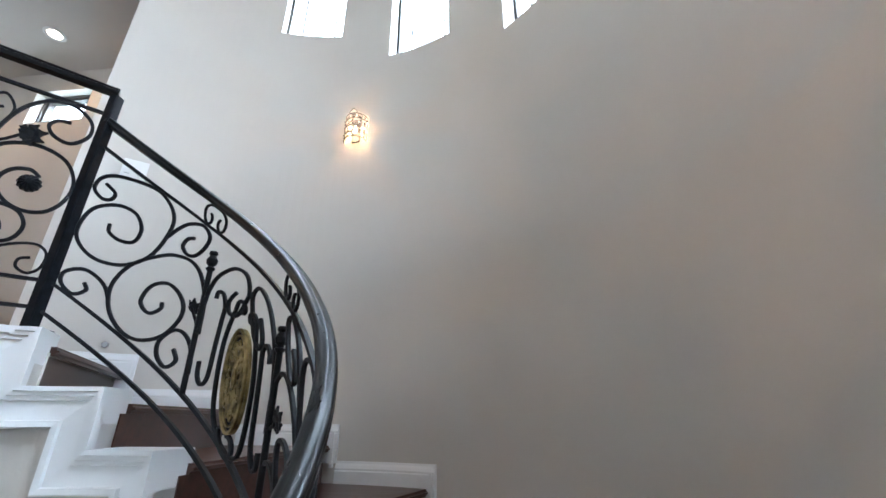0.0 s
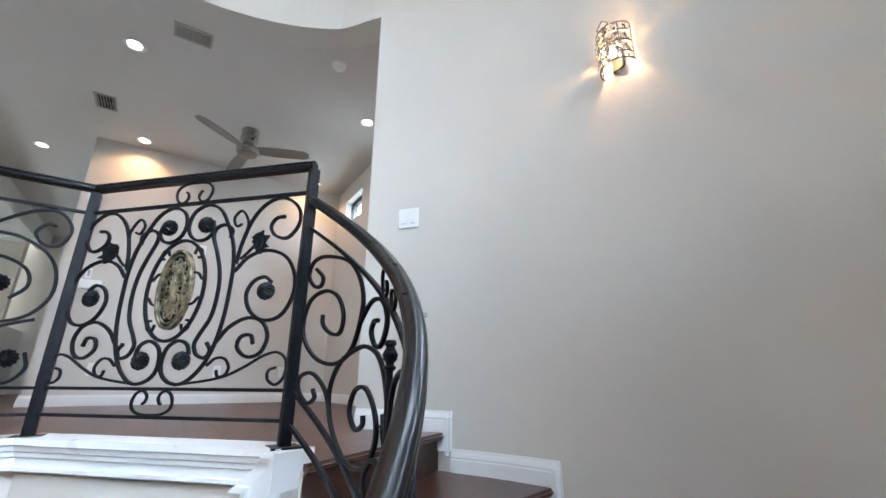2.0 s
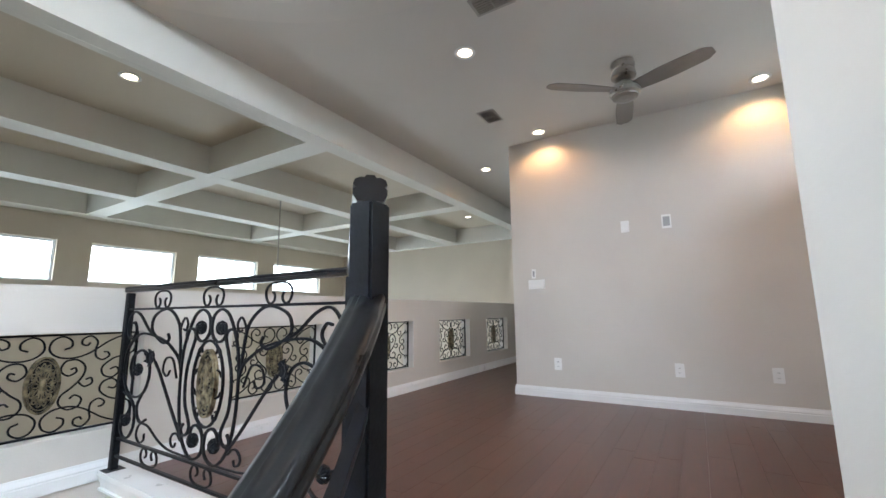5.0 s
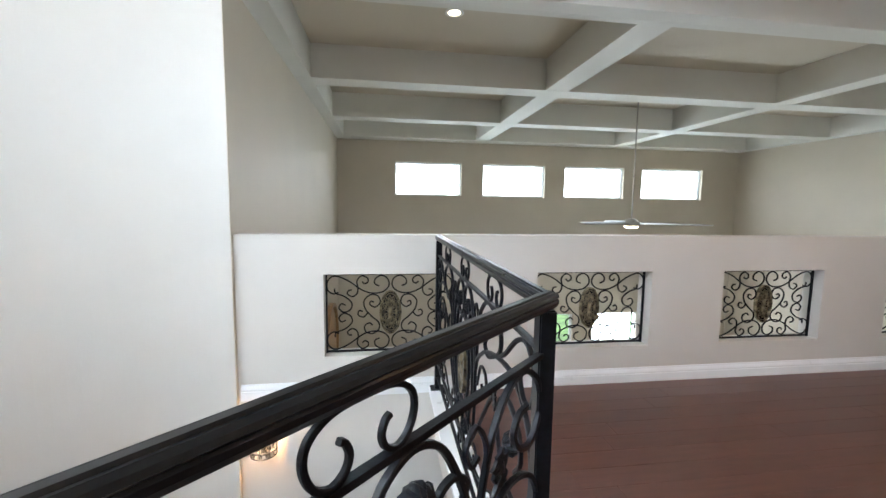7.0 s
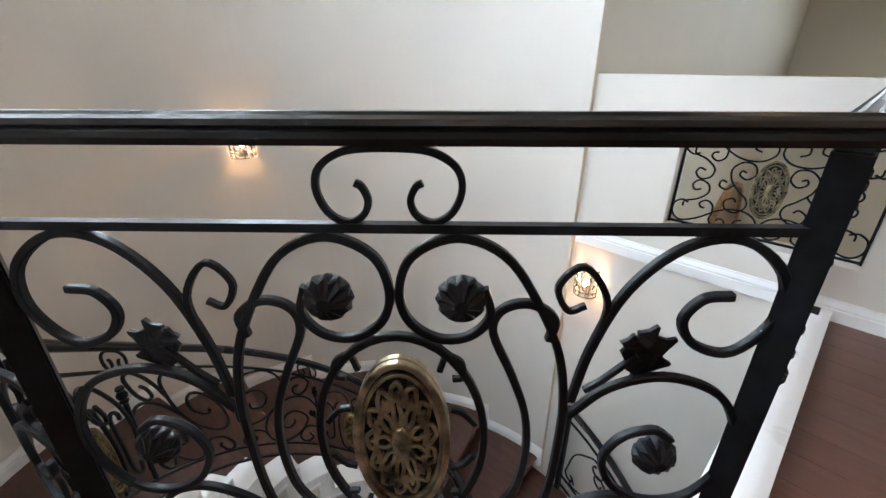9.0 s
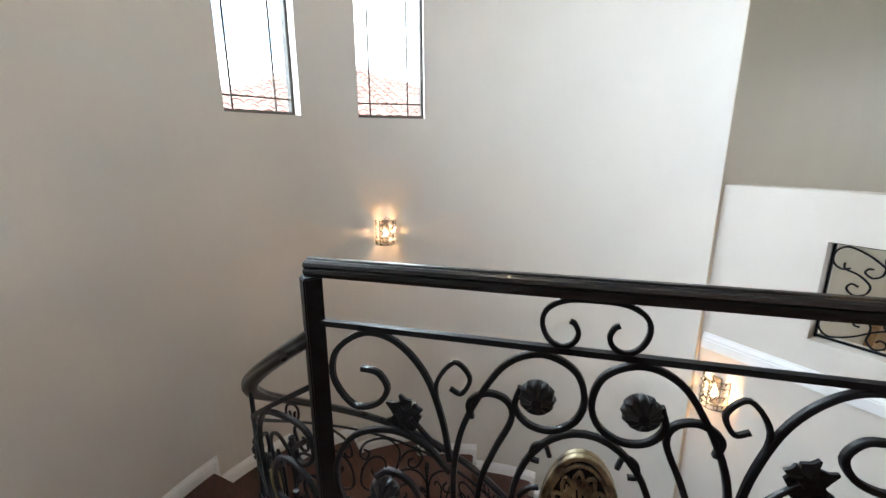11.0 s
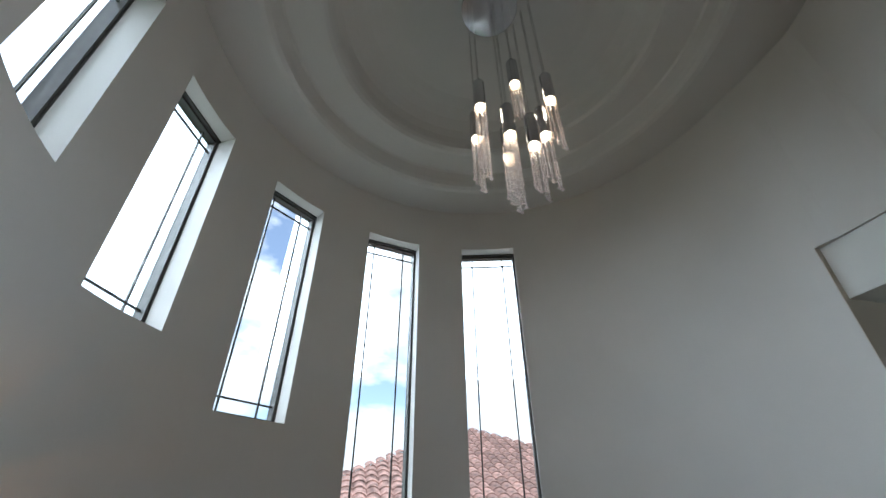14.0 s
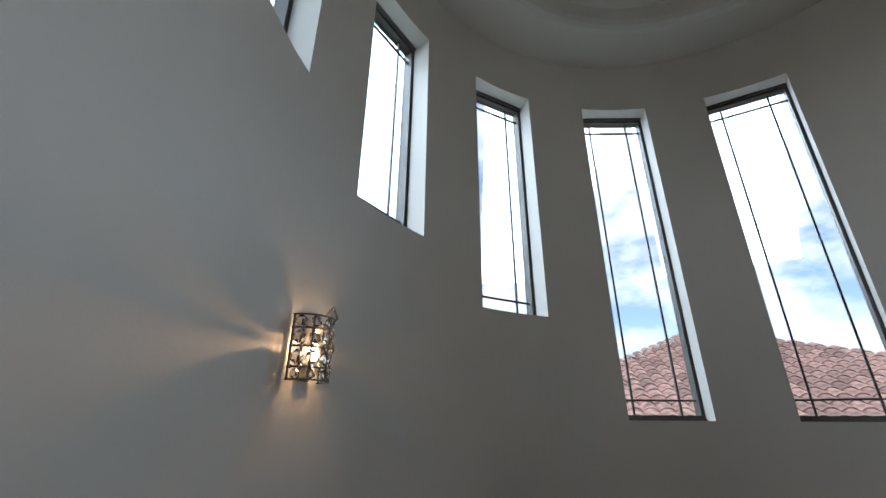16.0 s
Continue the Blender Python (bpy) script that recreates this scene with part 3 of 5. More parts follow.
def iron_leaf(u, v, ang, size, m, top, flip=1):
    """A stem with five toothed lobes that droop to one side, curled out of the plane."""
    bm = bmesh.new()

    def put(x, y, w):
        return m(u + flip * size * (x * math.cos(ang) - y * math.sin(ang)), v + size * (x * math.sin(ang) + y * math.cos(ang)), w)
    for a, l, wd in ((-0.45, 0.48, 0.13), (0.15, 0.40, 0.12), (-1.05, 0.46, 0.12), (0.75, 0.26, 0.11), (-1.65, 0.38, 0.11)):
        out = [(0.0, 0.05), (0.25 * l, 0.8 * wd), (0.45 * l, 0.55 * wd), (0.62 * l, 0.95 * wd), (0.8 * l, 0.4 * wd), (l, 0.12 * wd)]
        out = out + [(x, -y) for x, y in reversed(out)]
        n = len(out)
        ca, sa = math.cos(a), math.sin(a)
        lay = []
        for w in (-0.003, 0.003):
            lay.append([bm.verts.new(put(0.52 + x * ca - y * sa, x * sa + y * ca, w + size * (0.35 * abs(y) + 0.5 * x * x))) for x, y in out])
        for i in range(n // 2 - 1):
            k = n - 1 - i
            bm.faces.new((lay[0][i], lay[0][i + 1], lay[0][k - 1], lay[0][k]))
            bm.faces.new((lay[1][i], lay[1][k], lay[1][k - 1], lay[1][i + 1]))
        for i in range(n):
            q = (i + 1) % n
            bm.faces.new((lay[0][i], lay[0][q], lay[1][q], lay[1][i]))
    line = [(0.0, 0.0), (0.2, -0.02), (0.4, -0.01), (0.6, 0.0)]
    pts = [put(x, y, 0.0) for x, y in line]
    sd = [(put(x, y, 0.01) - put(x, y, -0.01)).normalized() for x, y in line]
    add_sweep(bm, THIN, pts, sd)
    return under(part("leaf", bm, M_IRON, None), top)


def medallion(cu, cv, ru, rv, m, top, mat, label):
    base = under(part("medallion", bmesh_ellipse(cu, cv, ru * 0.97, rv * 0.97, m), M_IRON, None, label), top)

    def sub(name, bm):
        o = part(name, bm, mat, None)
        o.parent = base
        return o
    for side in (-1, 1):
        def mm(u, v, w=0.0):
            return m(u, v, w + side * 0.006)
        for f, pr in ((1.0, BAR), (0.88, [(x * 0.6, y * 0.6) for x, y in BAR]), (0.57, [(x * 0.5, y * 0.6) for x, y in BAR])):
            line = [Vector((cu + ru * f * math.cos(2 * math.pi * i / 36), cv + rv * f * math.sin(2 * math.pi * i / 36))) for i in range(36)]
            pts = [mm(p.x, p.y) for p in line]
            sides = [(mm(p.x, p.y, 0.01) - mm(p.x, p.y, -0.01)).normalized() for p in line]
            sub("rim", sweep([(x * 0.9, y * 0.9) for x, y in pr], pts, sides, closed=True))
        fil = [(x * 0.48, y * 0.55) for x, y in BAR]

        def ornament(ln):
            ln = [Vector((cu + p.x * ru, cv + p.y * rv)) for p in ln]
            sd = [(mm(p.x, p.y, 0.01) - mm(p.x, p.y, -0.01)).normalized() for p in ln]
            sub("filigree", sweep(fil, [mm(p.x, p.y) for p in ln], sd))
        for i in range(9):
            a = 2 * math.pi * (i + 0.5) / 9
            for h in (1, -1):
                way = [Vector((math.cos(a + t * h) * f, math.sin(a + t * h) * f)) for t, f in ((0.04, 0.2), (0.22, 0.36), (0.13, 0.50))]
                ornament(scroll_line(way, None, (0.085, h, 0.85)))
        for i in range(13):
            a = 2 * math.pi * i / 13
            way = [Vector((math.cos(a + t) * f, math.sin(a + t) * f)) for t, f in ((0.0, 0.64), (0.16, 0.78), (0.32, 0.74))]
            ornament(scroll_line(way, (0.09, -1, 0.7), (0.10, 1, 0.8)))
        bm = bmesh.new()
        rr = []
        for f, h in ((0.24, 0.0), (0.2, 0.008), (0.08, 0.012)):
            rr.append([bm.verts.new(m(cu + ru * f * math.cos(2 * math.pi * i / 16), cv + rv * f * math.sin(2 * math.pi * i / 16), side * (0.004 + h))) for i in range(16)])
        for A, B in zip(rr, rr[1:]):
            for i in range(16):
                bm.faces.new((A[i], A[(i + 1) % 16], B[(i + 1) % 16], B[i]))
        bm.faces.new(rr[-1])
        sub("boss", bm)
    return base


def bmesh_ellipse(cu, cv, ru, rv, m):
    """A thin dark backing plate behind the raised ornament."""
    bm = bmesh.new()
    n = 48
    V = [[bm.verts.new(m(cu + ru * f * math.cos(2 * math.pi * i / n), cv + rv * f * math.sin(2 * math.pi * i / n), w)) for i in range(n)] for f, w in ((0.9, -0.0025), (1.0, -0.0025), (1.0, 0.0025), (0.9, 0.0025))]
    for A, B in zip(V, V[1:]):
        for i in range(n):
            bm.faces.new((A[i], A[(i + 1) % n], B[(i + 1) % n], B[i]))
    bm.faces.new(list(reversed(V[0])))
    bm.faces.new(V[3])
    return bm


def finial(u, v0, v1, m, top):
    bm = bmesh.new()
    base, tip = m(u, v0), m(u, v1)
    h = (tip - base).length
    prof = [(0, 0), (0.009, 0), (0.009, h - 0.075), (0.014, h - 0.07), (0.016, h - 0.065), (0.010, h - 0.06), (0.010, h - 0.055), (0.017, h - 0.048), (0.019, h - 0.035), (0.012, h - 0.022), (0.010, h - 0.018), (0.015, h - 0.012), (0.013, h - 0.003), (0, h)]
    add_lathe(bm, prof, 12, tuple(base))
    return under(part("finial_spear", bm, M_IRON, None), top)


def pair_scroll(u, v_bar, v_far, m, top, s=1.0):
    """Two facing curls that hang between a bar and the rail; v_far is the side on which they join."""
    h = v_far - v_bar
    half = [(0.038, 0.55), (0.030, 0.49), (0.024, 0.30), (0.031, 0.10), (0.050, 0.0), (0.071, 0.14), (0.082, 0.46), (0.075, 0.76), (0.046, 0.96), (0.0, 1.0)]
    ln = catmull([Vector((u + x * s, v_bar + y * h)) for x, y in half] + [Vector((u - x * s, v_bar + y * h)) for x, y in reversed(half[:-1])], 5)
    iron("scroll", ln, m, top, THIN)


# control points of one half of the lyre-shaped scrollwork, (across, up)
LYRE = [(0.112, 0.818), (0.121, 0.778), (0.096, 0.747), (0.055, 0.742), (0.018, 0.768), (0.006, 0.812), (0.024, 0.862), (0.078, 0.886), (0.135, 0.863), (0.178, 0.802), (0.214, 0.722), (0.230, 0.640), (0.232, 0.560), (0.226, 0.449), (0.205, 0.350), (0.167, 0.276), (0.108, 0.228), (0.052, 0.230), (0.014, 0.260), (0.006, 0.305), (0.020, 0.348), (0.060, 0.370), (0.098, 0.356), (0.112, 0.322)]
INNER = [(0.199, 0.742), (0.203, 0.775), (0.170, 0.797), (0.135, 0.787), (0.126, 0.752), (0.155, 0.682), (0.178, 0.613), (0.185, 0.535), (0.174, 0.452), (0.141, 0.392), (0.126, 0.355), (0.142, 0.322), (0.177, 0.311), (0.193, 0.336), (0.175, 0.362)]
CREST = [(0.240, 0.640), (0.255, 0.728), (0.288, 0.818), (0.344, 0.876), (0.408, 0.886), (0.468, 0.842), (0.478, 0.780), (0.438, 0.728), (0.388, 0.738), (0.364, 0.774), (0.382, 0.806), (0.417, 0.811)]
WHORL = [(0.240, 0.612), (0.290, 0.664), (0.363, 0.684), (0.441, 0.655), (0.483, 0.585), (0.482, 0.509), (0.444, 0.447), (0.383, 0.434), (0.328, 0.464), (0.302, 0.521), (0.322, 0.569), (0.366, 0.586), (0.396, 0.566)]
SPRIG = [(0.258, 0.735), (0.266, 0.800), (0.232, 0.849), (0.203, 0.822), (0.218, 0.788), (0.240, 0.795)]
LOWER = [(0.212, 0.364), (0.254, 0.413), (0.320, 0.443), (0.380, 0.428), (0.407, 0.379), (0.388, 0.327), (0.340, 0.313), (0.298, 0.343), (0.306, 0.379), (0.343, 0.384), (0.356, 0.355)]
SWEEP = [(0.108, 0.226), (0.198, 0.237), (0.269, 0.252), (0.338, 0.282), (0.401, 0.316), (0.454, 0.327), (0.487, 0.300), (0.485, 0.250), (0.458, 0.226), (0.428, 0.242), (0.428, 0.269), (0.453, 0.279)]
CURLET = [(0.190, 0.285), (0.221, 0.309), (0.256, 0.308), (0.277, 0.280), (0.266, 0.255), (0.240, 0.250), (0.231, 0.270)]
TENDRIL = [(0.056, 0.688), (0.066, 0.712), (0.086, 0.702), (0.088, 0.678), (0.074, 0.674)]
SPUR = [(0.072, 0.618), (0.090, 0.612), (0.108, 0.590)]
# the wider panel's outer half
FAR_WHORL = [(0.236, 0.600), (0.260, 0.650), (0.316, 0.690), (0.406, 0.732), (0.564, 0.763), (0.692, 0.759), (0.798, 0.685), (0.828, 0.565), (0.780, 0.469), (0.683, 0.435), (0.586, 0.467), (0.540, 0.556), (0.564, 0.645), (0.641, 0.679), (0.730, 0.642), (0.752, 0.575), (0.711, 0.523)]
FAR_CREST = [(0.480, 0.745), (0.585, 0.786), (0.696, 0.865), (0.776, 0.882), (0.828, 0.824), (0.812, 0.750), (0.762, 0.739), (0.728, 0.782), (0.752, 0.824), (0.783, 0.820)]
FAR_ARCH = [(0.248, 0.640), (0.260, 0.740), (0.290, 0.826), (0.370, 0.885), (0.455, 0.890), (0.540, 0.856), (0.557, 0.795), (0.504, 0.753), (0.420, 0.722), (0.372, 0.742), (0.385, 0.770)]
FAR_BUD = [(0.268, 0.560), (0.318, 0.648), (0.385, 0.645), (0.405, 0.588), (0.362, 0.564), (0.335, 0.592)]
FAR_SWEEP = [(0.110, 0.226), (0.200, 0.226), (0.306, 0.233), (0.407, 0.262), (0.508, 0.310), (0.590, 0.309), (0.622, 0.256), (0.585, 0.222), (0.541, 0.238), (0.538, 0.270)]
FAR_LOWER = [(0.800, 0.452), (0.740, 0.432), (0.690, 0.405), (0.662, 0.350), (0.668, 0.278), (0.715, 0.228), (0.775, 0.228), (0.812, 0.275), (0.800, 0.332)]
FAR_STEM = [(0.160, 0.268), (0.205, 0.318), (0.269, 0.385), (0.358, 0.487), (0.437, 0.577), (0.490, 0.625)]
FAR_HOOK = [(0.600, 0.455), (0.640, 0.400), (0.630, 0.345), (0.585, 0.318), (0.535, 0.338)]


def lyre_panel(m, top, W):
    """The symmetrical scrollwork of one balustrade panel of half width W."""
    lines = [(LYRE, BAR), (INNER, BAR), (TENDRIL, THIN), (SPUR, THIN), ([(x, 1.116 - y) for x, y in TENDRIL], THIN), ([(x, 1.116 - y) for x, y in SPUR], THIN), (CURLET, THIN), (SPRIG, THIN)]
    if W > 0.6:
        lines += [(FAR_WHORL, BAR), (FAR_CREST, BAR), (FAR_ARCH, BAR), (FAR_BUD, THIN), (FAR_SWEEP, THIN), (FAR_LOWER, BAR), (FAR_STEM, BAR), (FAR_HOOK, BAR)]
        rosettes = [(0.084, 0.803), (0.085, 0.302), (0.672, 0.577), (0.758, 0.310)]
        leaf_at = (0.455, 0.590)
    else:
        lines += [(CREST, BAR), (WHORL, BAR), (LOWER, BAR), (SWEEP, THIN)]
        rosettes = [(0.084, 0.803), (0.085, 0.302), (0.378, 0.535)]
        leaf_at = (0.256, 0.658)
    for pts, pr in lines:
        ln = catmull([Vector(p) for p in pts], 5)
        iron("scroll", ln, m, top, pr)
        iron("scroll", mirrored(ln), m, top, pr)
    iron_ring("ring", 0, 0.557, 0.122, 0.188, m, top)
    for s in (1, -1):
        for cu, cv in rosettes:
            iron_rosette(s * cu, cv, 0.031, m, top)
        iron_leaf(s * leaf_at[0], leaf_at[1], 0.78, 0.145, m, top, s)


HAND = [(-0.024, -0.024), (-0.031, -0.012), (-0.031, -0.002), (-0.026, 0.002), (-0.031, 0.007), (-0.028, 0.016), (-0.018, 0.021), (-0.011, 0.020), (-0.007, 0.025), (0.007, 0.025), (0.011, 0.020), (0.018, 0.021), (0.028, 0.016), (0.031, 0.007), (0.026, 0.002), (0.031, -0.002), (0.031, -0.012), (0.024, -0.024)]
HAND = [(x * 0.68, y * 0.68) for x, y in HAND]
RAIL_Z = 1.010
balustrade = tagged(empty("landing_balustrade", (*P2, 0.012)), "black wrought iron balustrade with scrolls, rosettes and brass medallions", "railing")
for nm, a, b, n_top in (("short", P1, P2, 1), ("long", P2, P3, 3)):
    m = flat_map(a, b)
    L = (Vector(a) - Vector(b)).length
    W = L / 2 - 0.02
    for v in (0.119, 0.209, 0.898):
        iron("bar", [(-W - 0.005, v), (W + 0.005, v)], m, balustrade, FLATBAR)
    e0, e1 = (-W - 0.022, W + 0.037) if nm == "short" else (-W - 0.02, W + 0.02)
    under(part("handrail", sweep(HAND, [m(e0, RAIL_Z), m(e1, RAIL_Z)]), M_RAIL, None, "dark moulded handrail"), balustrade)
    shift = 0.010 if nm == "short" else 0.0

    def pm(u, v, w=0.0, m=m, shift=shift):
        return m(u + shift, v, w)
    lyre_panel(pm, balustrade, W)
    for k in range(n_top):
        u = 0 if n_top == 1 else (k - 1) * 0.470
        pair_scroll(u, 0.904, RAIL_Z - 0.021, pm, balustrade)
        pair_scroll(u, 0.203, 0.126, pm, balustrade)
    medallion(0, 0.558, 0.067, 0.145, pm, balustrade, M_PEWTER, "pierced oval brass medallion")
for p in (P1, P2, (P3[0], P3[1] - 0.03)):
    bm = box(p[0] - 0.018, p[0] + 0.018, p[1] - 0.018, p[1] + 0.018, 0.041, RAIL_Z - 0.02, 0.003)
    add_box(bm, p[0] - 0.045, p[0] + 0.045, p[1] - 0.045, p[1] + 0.045, 0.0415, 0.049)
    under(part("post", bm, M_IRON, None), balustrade)

# stair balustrade
stair_rail = tagged(empty("stair_balustrade", polar(A1 - 290, RR, LOW)), "black wrought iron balustrade winding down the stairs with brass medallions", "railing")
RAIL_H = 0.824
END_A = A1 - 276
aa = [A1 - 2.5 * i for i in range(int((A1 - END_A) / 2.5) + 1)]
under(part("handrail", sweep(HAND, [polar(a, rail_radius(a), slope_z(a) + RAIL_H) for a in aa]), M_RAIL, None, "dark moulded handrail winding down", True), stair_rail)


def stair_map(u, v, w=0.0):
    a = A1 - math.degrees(u / RR)
    x, y, _ = polar(a, rail_radius(a) + w)
    return Vector((x, y, slope_z(a) + v))


total = radians(A1 - END_A) * RR
for v in (0.071, 0.168, 0.718):
    iron("bar", [Vector((total * i / 90, v)) for i in range(91)], stair_map, stair_rail, FLATBAR)
UNIT = 1.42
for k in range(3):
    def m(u, v, w=0.0, k=k):
        return stair_map(u + UNIT * k, v, w)
    mid = UNIT / 2
    half = [
        (catmull([Vector(p) for p in [(0.060, 0.595), (0.094, 0.586), (0.088, 0.554), (0.060, 0.535), (0.031, 0.551), (0.040, 0.601), (0.075, 0.644), (0.130, 0.677), (0.200, 0.704), (0.250, 0.706), (0.298, 0.675), (0.310, 0.614), (0.270, 0.482), (0.198, 0.385), (0.116, 0.333), (0.056, 0.332), (0.026, 0.374), (0.046, 0.476), (0.111, 0.550), (0.175, 0.570), (0.209, 0.534), (0.198, 0.474), (0.155, 0.443), (0.115, 0.443), (0.109, 0.471)]], 5), BAR),
        (catmull([Vector(p) for p in [(0.305, 0.574), (0.335, 0.628), (0.375, 0.676), (0.430, 0.704), (0.466, 0.683), (0.455, 0.633), (0.425, 0.584), (0.392, 0.566), (0.368, 0.582), (0.380, 0.618), (0.405, 0.638)]], 5), BAR),
        (catmull([Vector(p) for p in [(0.508, 0.361), (0.503, 0.468), (0.471, 0.532), (0.430, 0.555), (0.378, 0.546), (0.312, 0.507), (0.217, 0.404), (0.172, 0.295), (0.185, 0.215), (0.238, 0.182), (0.302, 0.198), (0.377, 0.266), (0.426, 0.362), (0.416, 0.415), (0.357, 0.430), (0.297, 0.382), (0.274, 0.310), (0.309, 0.294), (0.346, 0.334), (0.347, 0.358)]], 5), BAR),
        (catmull([Vector(p) for p in [(0.177, 0.241), (0.146, 0.275), (0.086, 0.276), (0.036, 0.229), (0.034, 0.189), (0.072, 0.179), (0.105, 0.218), (0.095, 0.236)]], 5), BAR),
        (catmull([Vector(p) for p in [(0.503, 0.231), (0.497, 0.295), (0.461, 0.326), (0.414, 0.310), (0.371, 0.245), (0.375, 0.200), (0.412, 0.190), (0.446, 0.233), (0.429, 0.258)]], 5), BAR),
        (catmull([Vector(p) for p in [(0.505, 0.461), (0.516, 0.522), (0.543, 0.585), (0.606, 0.649), (0.670, 0.664), (0.699, 0.623), (0.688, 0.578), (0.659, 0.520), (0.619, 0.506), (0.611, 0.539), (0.638, 0.585)]], 5), BAR),
        (catmull([Vector(p) for p in [(0.536, 0.295), (0.540, 0.254), (0.560, 0.241), (0.582, 0.278), (0.588, 0.377), (0.594, 0.467), (0.597, 0.512), (0.578, 0.543), (0.555, 0.534), (0.550, 0.509)]], 5), BAR),
        (scroll_line([(mid - 0.012, 0.165), (mid - 0.075, 0.22), (mid - 0.088, 0.40), (mid - 0.055, 0.56)], (0.04, 1, 0.7), (0.026, -1, 0.8)), BAR),
    ]
    for ln, pr in half:
        iron("scroll", ln, m, stair_rail, pr)
        if k < 2:
            iron("scroll", mirrored(ln, mid), m, stair_rail, pr)
    for u in (mid - 0.212, mid + 0.212)[:2 if k < 2 else 1]:
        finial(u, 0.168, 0.648, m, stair_rail)
    iron_leaf(mid - 0.212, 0.375, 2.3, 0.09, m, stair_rail)
    for u in (0.472, UNIT - 0.472)[:2 if k < 2 else 1]:
        pair_scroll(u, 0.724, RAIL_H - 0.021, m, stair_rail, 0.62)
    if k < 2:
        iron_leaf(mid + 0.212, 0.375, 2.3, 0.09, m, stair_rail, -1)
        medallion(mid, 0.360, 0.052, 0.142, m, stair_rail, M_GOLD, "pierced oval gold medallion")

# short outer balustrade where the lower flight leaves the wall
RO = R - 0.05
outer_rail = tagged(empty("lower_balustrade", polar(56, RO, LOW)), "black wrought iron balustrade beside the lower steps", "railing")
om = helix_map(83.0, RO)
for v in (0.05, 0.15, 0.74):
    iron("bar", [Vector((0.1 * i, v)) for i in range(17)], om, outer_rail, FLATBAR)
under(part("handrail", sweep(HAND, [om(0.1 * i, 0.84) for i in range(17)]), M_RAIL, None, "dark moulded handrail"), outer_rail)
for u in (0.0, 1.6):
    q = om(u, 0.0)
    under(part("post", box(q.x - 0.02, q.x + 0.02, q.y - 0.02, q.y + 0.02, q.z - 0.02, q.z + 0.86, 0.003), M_IRON, None), outer_rail)
for u0 in (0.05, 0.55, 1.05):
    for ln in (scroll_line([(u0, 0.25), (u0 + 0.06, 0.50), (u0 + 0.20, 0.66)], (0.05, 1, 0.8), (0.08, -1, 1.1)), scroll_line([(u0 + 0.10, 0.17), (u0 + 0.28, 0.30), (u0 + 0.36, 0.50)], (0.04, -1, 0.8), (0.07, 1, 1.1))):
        iron("scroll", ln, om, outer_rail)

# ---- grilles of the half wall ----
GW = 0.82
gh = NZ1 - NZ0
grille = tagged(empty("iron_grille", (NX[0][0] + GW / 2, 0.075, NZ0)), "black scrolled iron grille with an oval medallion", "grille", "grilles of the half wall")


def gm(u, v, w=0.0):
    return Vector((NX[0][0] + GW / 2 + u, 0.075 - w, NZ0 + v))


hw = GW / 2 - 0.008
for ln in ([(-hw, 0.01), (hw, 0.01)], [(-hw, gh - 0.01), (hw, gh - 0.01)], [(-hw, 0.0), (-hw, gh)], [(hw, 0.0), (hw, gh)]):
    iron("frame_bar", [Vector(p) for p in ln], gm, grille, FLATBAR)
GB = [(x * 0.7, y * 0.75) for x, y in BAR]
cv = gh / 2
corner_s = [(0.262, 0.172), (0.292, 0.190), (0.312, 0.168), (0.296, 0.134), (0.325, 0.124), (0.356, 0.150), (0.356, 0.205), (0.318, 0.238), (0.245, 0.210), (0.165, 0.148), (0.105, 0.126), (0.046, 0.134), (0.010, 0.172), (0.018, 0.220), (0.054, 0.240), (0.088, 0.218), (0.090, 0.186), (0.064, 0.172)]
corner_s = corner_s[3:]
branch_s = [(0.222, 0.148), (0.240, 0.144), (0.246, 0.124), (0.220, 0.105), (0.192, 0.124), (0.187, 0.165), (0.192, 0.206), (0.165, 0.238), (0.133, 0.224), (0.130, 0.198), (0.150, 0.188), (0.162, 0.202)]
side_s = [(0.318, 0.158), (0.312, 0.128), (0.262, 0.106), (0.222, 0.064), (0.230, 0.020), (0.268, 0.004), (0.294, 0.030), (0.282, 0.058), (0.256, 0.050)]
flank_s = [(0.096, 0.066), (0.114, 0.072), (0.118, 0.050), (0.088, 0.034), (0.060, 0.064), (0.074, 0.108), (0.118, 0.114), (0.152, 0.076), (0.144, 0.020), (0.106, -0.030), (0.070, -0.066), (0.066, -0.108), (0.100, -0.140), (0.140, -0.130), (0.150, -0.092), (0.122, -0.070), (0.104, -0.086)]
twig = [(0.128, 0.000), (0.156, -0.030), (0.186, -0.016), (0.180, 0.012), (0.160, 0.006)]
for su in (1, -1):
    for sv in (1, -1):
        for pts in (corner_s, branch_s, side_s):
            ln = catmull([Vector(p) for p in pts])
            iron("scroll", [Vector((su * p.x * GW / 0.74, cv + sv * p.y)) for p in ln], gm, grille, GB)
    for pts in (flank_s, twig):
        ln = catmull([Vector(p) for p in pts])
        iron("scroll", [Vector((su * p.x * GW / 0.74, cv + p.y)) for p in ln], gm, grille, GB)
medallion(0, cv, 0.066, 0.138, gm, grille, M_PEWTER, "oval pewter medallion")
for a, b in NX[1:]:
    copy_thing(grille, Matrix.Translation(((a + b) / 2, 0.075, NZ0)))


# ---- windows ----
def bar_box(bm, p, q, side, up, w, h):
    """A straight bar from p to q of width w along side and depth h along up."""
    return add_sweep(bm, [(-w / 2, -h / 2), (w / 2, -h / 2), (w / 2, h / 2), (-w / 2, h / 2)], [p, q], sides=[side, side])


